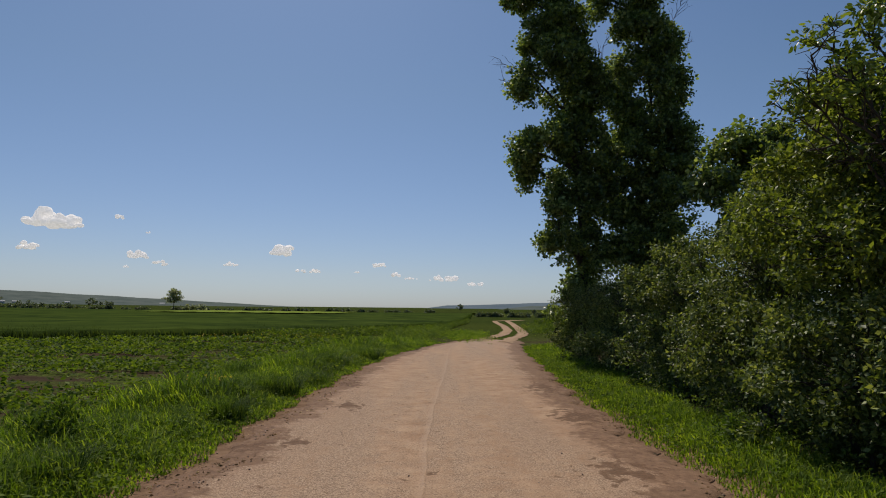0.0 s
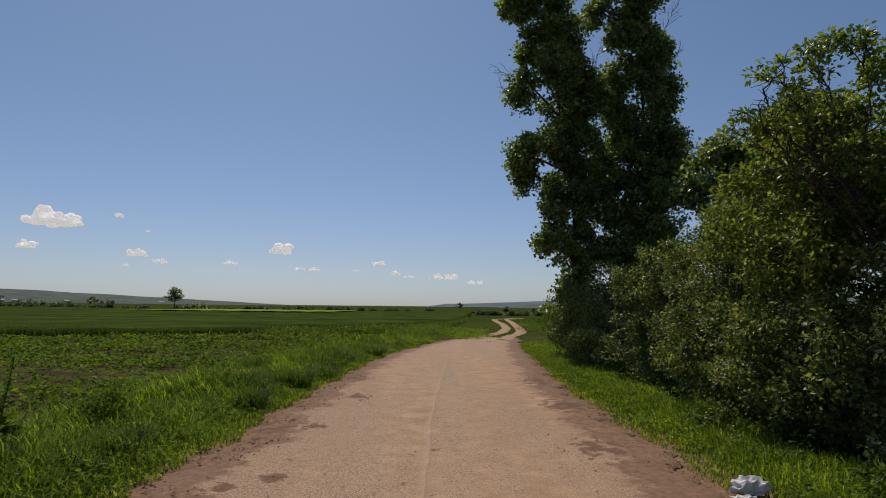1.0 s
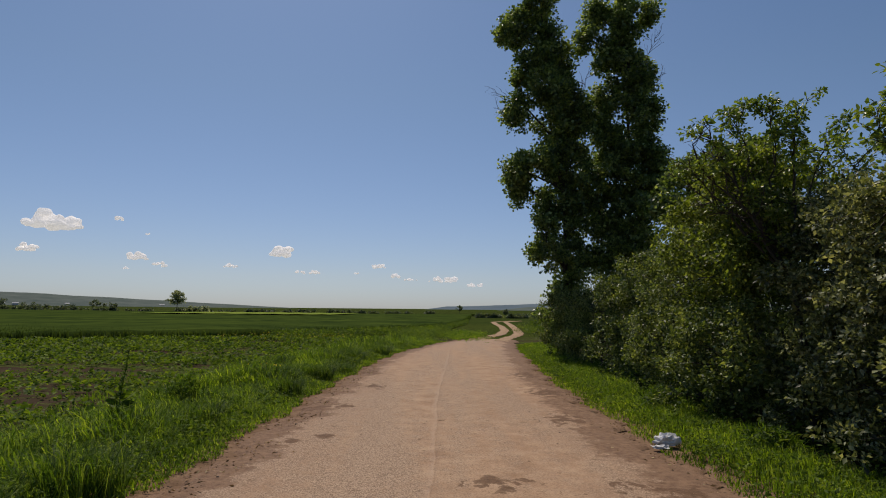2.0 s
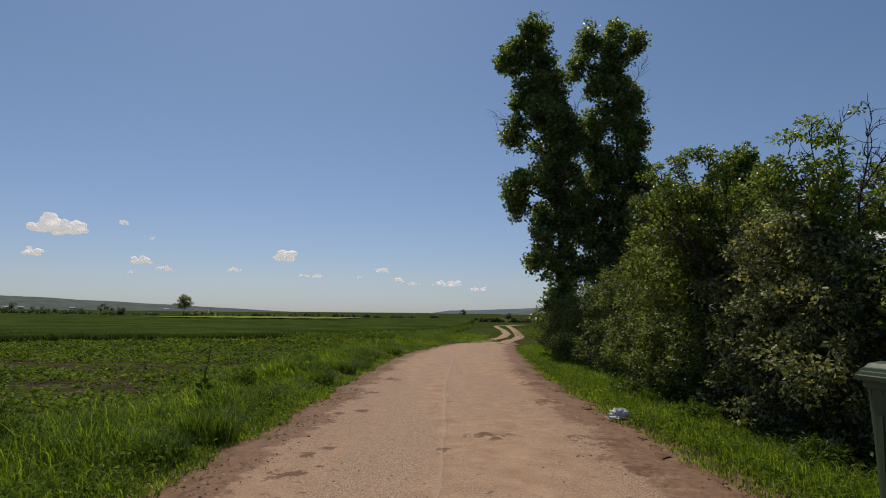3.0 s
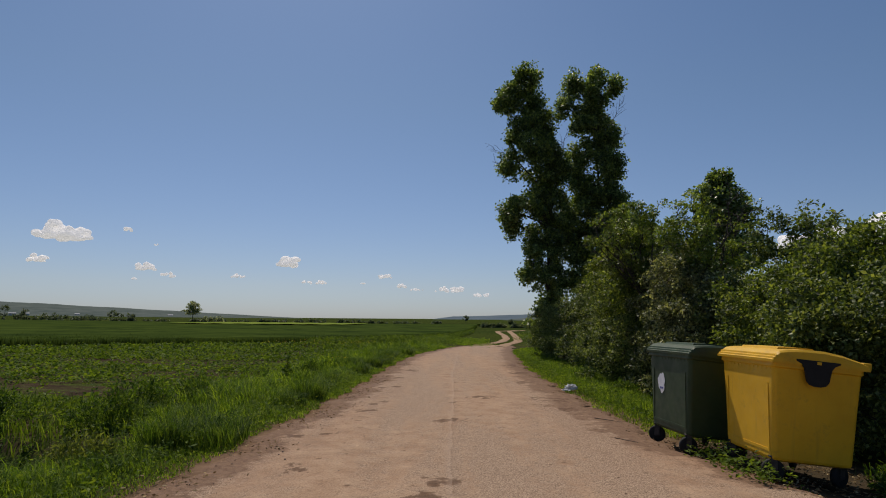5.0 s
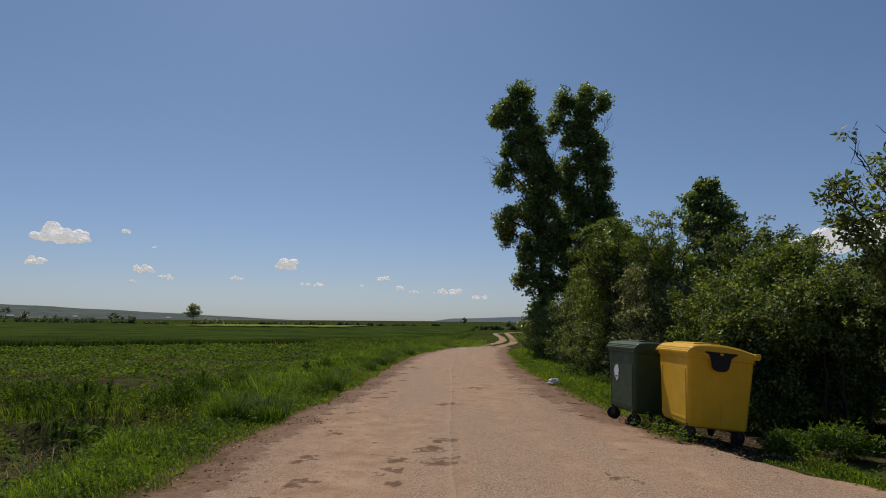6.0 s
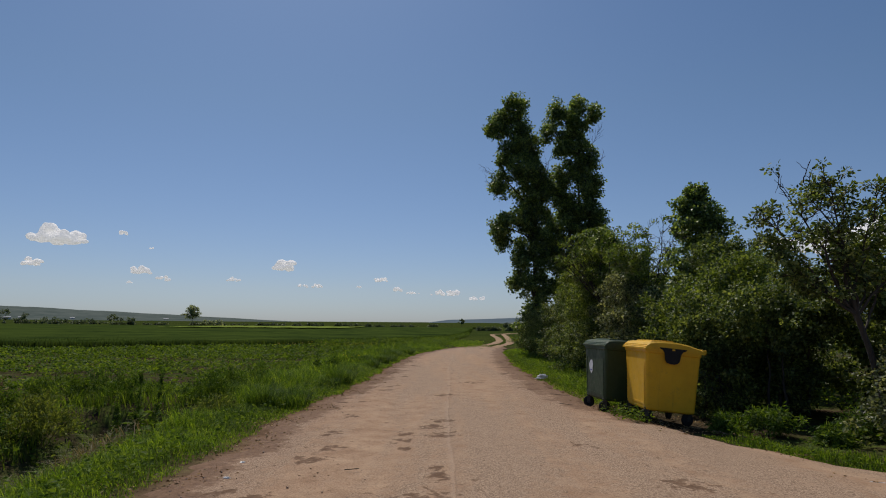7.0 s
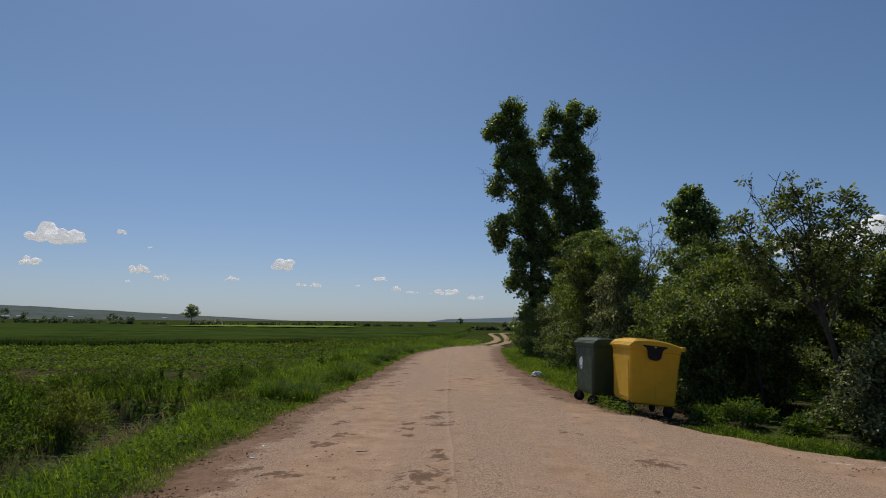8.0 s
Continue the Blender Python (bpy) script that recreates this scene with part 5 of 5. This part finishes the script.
for i, (x, y, w, h, leaf) in enumerate(((-7.6, -1.2, 0.95, 0.7, "tussock"), (-6.95, -4.6, 0.75, 0.42, "pale_weed"), (-6.5, -7.6, 0.8, 0.75, "tussock"), (-7.4, -5.8, 0.9, 0.72, "tussock"), (-8.9, -3.4, 0.9, 0.5, "weed"), (-8.3, -5.0, 1.0, 0.6, "tussock"), (-7.7, -8.0, 0.9, 0.7, "weed"),
                                         (-9.4, -2.6, 0.8, 0.5, "dead_leaf"), (-5.5, -1.1, 0.7, 0.55, "tussock"), (-5.5, 0.1, 0.65, 0.6, "tussock"), (-5.1, 1.2, 0.6, 0.6, "tussock"), (-4.4, -3.6, 0.45, 0.3, "pale_weed"), (-4.2, 6.8, 0.5, 0.5, "tussock"), (-8.6, -1.4, 0.8, 0.6, "weed"))):
    weed_mound(x, y, w, h * 1.05, 400 + i, leaf, int(5200 * w))


def dock_plant(x, y, h, seed, lean, thick):
    """Upright seed spikes over a tuft of long broad leaves."""
    rng = np.random.default_rng(seed)
    root = tagged(empty("dock_plant", pose(x, y, float(land(x, y)) - 0.03)), "tall dark upright weed with narrow seed spikes", "weed", "tall weeds by the ditch")
    stem = bend(rng, (0, 0, 0), (lean, 0.05, h), 12, 0.06)
    child("stem", tubes("stem", [(stem, np.linspace(0.011, 0.004, 12))], M["weed"], 5), root)
    n = int(5200 * thick)
    f = rng.uniform(0.42, 1.0, n)
    at = np.stack([np.interp(f, np.linspace(0, 1, 12), stem[:, i]) for i in range(3)], 1)
    d = unit(rng.normal(size=(n, 3)))
    at += d * (thick * (1.2 - f) * (0.6 + 0.4 * np.sin(f * 40)))[:, None]
    tagged(child("seed_spike", leaves("seed_spike", rng, at, d + np.array([0, 0, 0.6]), rng.uniform(0.025, 0.05, n), M["tussock"], 0.5), root, "dark brownish green seed spike"), "dark brownish green seed spike", kind="stuff")
    n = 70
    a = rng.uniform(0, 6.28, n)
    z = rng.uniform(0.02, 0.72, n) ** 1.8 * h
    at = np.stack([np.interp(z / h, np.linspace(0, 1, 12), stem[:, 0]), np.interp(z / h, np.linspace(0, 1, 12), stem[:, 1]), z], 1)
    child("leaf_tuft", leaves("leaf_tuft", rng, at, np.stack([np.cos(a), np.sin(a), rng.uniform(0.1, 0.9, n)], 1), rng.uniform(0.16, 0.36, n) * (1 - 0.6 * z / h), M["weed"], 0.4, True, 0.6), root, "long broad green leaves")


for i, (x, y, h, lean) in enumerate(((-5.85, -3.5, 1.6, 0.0), (-5.6, -3.55, 1.6, 0.16), (-6.05, -3.7, 0.95, -0.1), (-5.75, -3.9, 0.9, 0.05), (-5.3, -3.5, 0.8, 0.15), (-4.5, 5.3, 1.2, 0.1))):
    dock_plant(x, y, h, 420 + i, lean, 0.12 if y < 0 else 0.03)
for i, (x, y, w, h) in enumerate(((5.05, -4.3, 0.48, 0.55), (4.4, -4.15, 0.26, 0.2), (4.65, -3.85, 0.3, 0.22), (5.7, -5.0, 0.36, 0.26), (6.5, -4.5, 0.5, 0.45), (6.6, -7.3, 0.5, 0.4), (4.2, 1.6, 0.4, 0.4), (4.0, 4.6, 0.4, 0.4), (3.8, 8.0, 0.4, 0.4))):
    tree("weed_clump", x, y, "green leafy weed clump at the foot of the hedge", "weed", [(0, 0, h * 0.5, w * 0.7, w * 0.7, h * 0.5, 26)], seed=440 + i, group="weed clumps by the hedge", **WD)


def dry_tufts():
    rng = np.random.default_rng(45)
    n = 2600
    x, y = rng.normal(-5.2, 0.22, n), rng.normal(-6.7, 0.5, n)
    m = rng.random(n) < 0.5
    x[m], y[m] = rng.normal(-5.25, 0.3, m.sum()), rng.normal(-8.3, 0.35, m.sum())
    return blades("dry_grass", rng, np.stack([x, y, land(x, y) - 0.02], 1), rng.uniform(0.2, 0.5, n), rng.uniform(0.004, 0.008, n), rng.uniform(0.4, 1.3, n), M["dry_grass"])


tagged(new("dry_grass", dry_tufts()), "dry straw-coloured grass by the ditch", "grass", kind="stuff")


# ---- crop field and distance ----
def crop_front(x):
    return np.interp(x, [-140, -60, -27, -7.5, 0], [25, 28, 31, 40, 58])


def crop_mesh():
    xs = np.concatenate([np.linspace(-330, -60, 60), np.linspace(-59, 16, 220)])
    v = np.concatenate([np.linspace(0, 0.10, 60), np.linspace(0.1025, 1, 60)[1:]])
    F = np.where(xs > 0, np.interp(xs, [0, 3.5, 7, 16], [58, 90, 150, 319]), crop_front(xs))
    X = np.repeat(xs[None], len(v), 0)
    Y = F[None] + (225 - F[None]) * v[:, None]
    Z = land(X, Y) + 0.5 + 0.05 * np.sin(X * 1.9 + np.sin(Y * 1.3) * 2) * np.sin(Y * 1.1) + 0.05 * np.sin(X * 0.21 + Y * 0.13)
    Z -= 0.3 * smooth(-12, -2, X) * (1 - smooth(0.0, 0.4, v))[:, None]
    Z[0] = land(X[0], Y[0]) - 0.05
    ny, nx = X.shape
    i = np.arange(ny - 1)[:, None] * nx + np.arange(nx - 1)[None]
    f = np.stack([i, i + 1, i + nx + 1, i + nx], -1).reshape(-1, 4)
    f = f[xs[f[:, 0] % nx] < 15.5]
    return raw("crop_field", np.stack([X, Y, Z], -1).reshape(-1, 3), f, M["crop"])


def crop_blades():
    rng = np.random.default_rng(46)
    n = 32000
    x = 8 - 75 * rng.random(n) ** 1.1
    fr = np.where(x > 0, np.interp(x, [0, 3.5, 7, 16], [58, 90, 150, 319]), crop_front(x))
    y = fr - 0.15 + rng.gamma(1.0, 4.5, n)
    return blades("crop_stalks", rng, np.stack([x, y, land(x, y) - 0.02], 1), rng.uniform(0.42, 0.68, n), rng.uniform(0.025, 0.045, n), rng.uniform(0.05, 0.4, n), M["crop"])


tagged(new("crop_field", crop_mesh()), "dense dark green young grain crop", "crop", kind="stuff")
tagged(new("crop_stalks", crop_blades()), "upright dark green grain stalks at the field edge", "crop", kind="stuff")
tagged(new("pale_field", sheet("pale_field", np.linspace(-78, -28, 30), np.linspace(150, 205, 20), lambda x, y: land(x, y) + 0.75 + 0.05 * np.sin(x), M["pale_field"])), "pale yellow-green strip of a distant field", "field", kind="structure")


def track_bank(name, x, y, rx, ry, n, mat, seed, label, h):
    """Rough growth on a bank by the track."""
    rng = np.random.default_rng(seed)
    px, py = x + rx * rng.normal(0, 0.5, n), y + ry * rng.normal(0, 0.5, n)
    tagged(new(name, herb_leaves(name, rng, px, py, rng.uniform(0.2, 1.0, n) * h, np.full(n, 0.1), 7, M[mat])), label, "weeds", kind="stuff")


def crop_margin():
    """Rough weeds along the crop's edge towards the track."""
    rng = np.random.default_rng(64)
    n = 3600
    x = rng.uniform(-11, 4.5, n)
    y = np.where(x > 0, np.interp(x, [0, 3.5, 7, 16], [58, 90, 150, 319]), crop_front(x)) - np.abs(rng.normal(0, 1.6, n)) + 0.4
    return herb_leaves("margin_weeds", rng, x, y, rng.uniform(0.2, 0.62, n), rng.uniform(0.09, 0.16, n), 8, M["weed"])


tagged(new("margin_weeds", crop_margin()), "rough green weeds along the edge of the crop", "weeds", kind="stuff")
track_bank("bank_weeds", -1.5, 46, 2.2, 9, 3000, "weed", 61, "green weeds beside the farm track", 0.5)
track_bank("bank_weeds", 10.0, 52, 2.5, 9, 2500, "weed", 62, "rough weeds on a low bank beside the track", 0.9)


for i, (x, y, h) in enumerate(((8.6, 45, 0.9), (9.8, 50, 1.2), (11.2, 55, 1.3), (10.6, 62, 1.1), (12.6, 68, 1.4), (7.9, 40, 0.7))):
    tree("low_shrub", x, y, "low green shrub on the bank beside the track", "shrub", [(0, 0, h * 0.5, h * 1.1, h * 1.0, h * 0.5, 60)], "weed", seed=180 + i, size=0.17, per=12, spread=0.3, tuft=0.22, tufts=5, girth=0.03, group="low shrubs by the track")
track_bank("bank_weeds", 1.6, 43, 1.2, 7, 2200, "grass", 63, "green growth beside the farm track", 0.35)


def ridge(name, dist, az0, az1, profile, mat, label, seed):
    """A long low hill: rising ground that turns over at the top."""
    az = np.radians(np.linspace(az0, az1, 160))
    h = profile(np.degrees(az)) * (1 + 0.02 * np.sin(np.degrees(az) * 1.3 + seed) + 0.008 * np.sin(np.degrees(az) * 5.3))
    v = np.linspace(0, 1, 14)
    D = dist * (0.72 + 0.40 * v)
    X = np.sin(az)[None] * D[:, None]
    Y = np.cos(az)[None] * D[:, None]
    up = np.sin(np.minimum(v / 0.7, 1) * np.pi / 2)
    Z = land(X, Y) * (1 - 0.35 * v[:, None]) - 6 + (h[None] * dist * 0.9 + 6) * up[:, None]
    n = len(az)
    i = np.arange(len(v) - 1)[:, None] * n + np.arange(n - 1)[None]
    f = np.stack([i, i + 1, i + n + 1, i + n], -1).reshape(-1, 4)
    me = raw(name, np.stack([X, Y, Z], -1).reshape(-1, 3), f, mat)
    me.polygons.foreach_set("use_smooth", np.ones(len(me.polygons), bool))
    tagged(new(name, me), label, "hill", kind="structure")


ridge("hill", 2300, -80, -8, lambda a: np.interp(a, [-80, -45, -36, -25, -12, -8], [0.027, 0.025, 0.022, 0.013, 0.001, -0.004]), M["hill"], "long low wooded hill with bluish haze in its colour", 1)
ridge("hill", 2900, -4, 75, lambda a: np.interp(a, [-4, -2.3, 0.5, 4, 8, 30, 75], [-0.004, 0.0, 0.0075, 0.009, 0.0125, 0.02, 0.03]), M["hill_far_haze"], "distant hill range with blue-grey haze in its colour", 2)
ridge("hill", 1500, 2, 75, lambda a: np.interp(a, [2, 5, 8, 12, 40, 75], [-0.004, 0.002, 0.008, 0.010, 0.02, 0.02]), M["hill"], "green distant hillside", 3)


def far_house(az, dist, h, w):
    x, y = math.sin(radians(az)) * dist, math.cos(radians(az)) * dist
    root = tagged(empty("far_house", pose(x, y, float(land(x, y)) + 4, 0, 0, -az)), "small distant white farm building with a gabled roof", "house")
    bm = bmesh.new()
    box(bm, (-w / 2, -4, -6), (w / 2, 4, h))
    part("wall", bm, M["house_white"], root)
    bm = bmesh.new()
    a = [bm.verts.new(p) for p in ((-w / 2 - 0.4, -4.5, h), (w / 2 + 0.4, -4.5, h), (w / 2 + 0.4, 4.5, h), (-w / 2 - 0.4, 4.5, h), (-w / 2 - 0.4, 0, h + 2.4), (w / 2 + 0.4, 0, h + 2.4))]
    for q in ((0, 1, 5, 4), (2, 3, 4, 5), (1, 2, 5), (3, 0, 4), (3, 2, 1, 0)):
        bm.faces.new([a[i] for i in q])
    part("roof", bm, M["house_roof"], root)


for az, dist, h, w in ((-35.8, 1700, 1, 14), (-34.9, 1720, 1, 12), (-24.6, 1800, 1, 12), (-31.5, 1750, 1, 10)):
    far_house(az, dist, h, w)

# a dark tarpaulin-covered heap beyond the hedge
bm = bmesh.new()
base = [bm.verts.new(p) for p in ((-0.9, -0.8, -0.1), (0.9, -0.8, -0.1), (1.0, 0.8, -0.1), (-0.8, 0.8, -0.1))]
mid = [bm.verts.new(p) for p in ((-0.55, -0.5, 0.6), (0.5, -0.45, 0.65), (0.55, 0.5, 0.6), (-0.45, 0.5, 0.65))]
tip = [bm.verts.new(p) for p in ((0.05, -0.12, 1.4), (0.2, -0.1, 1.42), (0.2, 0.12, 1.38), (0.06, 0.1, 1.4))]
for a, b in ((base, mid), (mid, tip)):
    for i in range(4):
        bm.faces.new((a[i], a[(i + 1) % 4], b[(i + 1) % 4], b[i]))
bm.faces.new(tip)
me = bpy.data.meshes.new("tarpaulin_heap")
bm.to_mesh(me)
bm.free()
me.materials.append(M["tarp"])
heap = tagged(new("tarpaulin_heap", me), "small dark pointed tarpaulin-covered heap by the hedge", "heap")
heap.location = (7.3, 39.0, float(land(7.3, 39.0)) - 0.03)
heap.scale = (0.5, 0.5, 0.75)


# ---- clouds ----
def cloud(across, above, w, h, seed):
    """A fair-weather cloud far off: degrees across and above the horizon, w, h degrees of size."""
    rng = np.random.default_rng(seed)
    D = 3000.0
    a, e = radians(across), radians(above)
    c = Vector((math.sin(a) * math.cos(e), math.cos(a) * math.cos(e), math.sin(e))) * D
    W, H = math.tan(radians(w * 0.54)) * D, math.tan(radians(h * 0.58)) * D
    bm = bmesh.new()
    n = int(9 + 16 * min(1, w / 4))
    lean = rng.uniform(-0.5, 0.5)
    for i in range(n):
        u = rng.uniform(-1, 1)
        dome = math.sqrt(max(0.04, 1 - (u - 0.3 * lean) ** 2 * 0.85)) * (0.8 + 0.2 * math.sin(u * 5 + seed))
        r = H * rng.uniform(0.36, 0.52) * (0.45 + 0.55 * dome)
        o = Vector((u * max(W - r, 0.3 * W), rng.uniform(-0.5, 0.5) * H, H * (-0.4 + rng.uniform(0.0, 0.95) * dome)))
        vs = bmesh.ops.create_icosphere(bm, subdivisions=2, radius=1.0)["verts"]
        for v in vs:
            d = v.co.normalized()
            v.co = o + Vector((d.x * 1.2, d.y, d.z * (1.0 if d.z > 0 else 0.55))) * r * (1 + 0.25 * noise.noise(d * 2.2 + o * 0.03))
    for f in bm.faces:
        f.smooth = True
    me = bpy.data.meshes.new("cloud")
    bm.to_mesh(me)
    bm.free()
    me.materials.append(M["cloud"])
    ob = new("cloud", me)
    union = ob.modifiers.new("union", "REMESH")
    union.mode, union.voxel_size, union.use_smooth_shade = "VOXEL", H * 0.06, True
    puff = bpy.data.textures.new("puffs", "CLOUDS")
    puff.noise_scale, puff.noise_depth = H * 0.45, 1
    swell = ob.modifiers.new("swell", "DISPLACE")
    swell.texture, swell.texture_coords, swell.strength, swell.mid_level = puff, "LOCAL", H * 0.24, 0.5
    soften = ob.modifiers.new("soften", "SMOOTH")
    soften.factor, soften.iterations = 0.5, 6
    ob.location = c
    ob.rotation_euler = (0, 0, -a)
    tagged(ob, "small white fair-weather cumulus cloud", "cloud", "clouds", kind="structure")


# degrees across, degrees up, width, height
CLOUDS = ((-32.8, 7.2, 4.1, 1.9), (-34.4, 5.0, 1.4, 1.0), (-28.2, 7.8, 0.75, 0.53), (-26.7, 4.7, 1.8, 0.96), (-24.9, 4.1, 1.2, 0.64), (-27.5, 3.7, 0.5, 0.32), (-19.2, 4.2, 1.2, 0.53), (-14.8, 5.6, 2.3, 1.4), (-12.5, 3.8, 2.5, 0.53),
          (-8.0, 3.8, 0.52, 0.27), (-5.9, 4.5, 1.5, 0.64), (-4.5, 3.6, 1.1, 0.64), (-2.9, 3.3, 1.3, 0.37), (0.1, 3.3, 2.8, 0.8), (3.2, 2.8, 1.8, 0.48), (-26.0, 6.65, 0.43, 0.27), (31.9, 6.95, 6.9, 2.7), (36.0, 7.3, 4.2, 3.7))
for i, (across, above, w, h) in enumerate(CLOUDS):
    cloud(across, above, w, h, 600 + i)
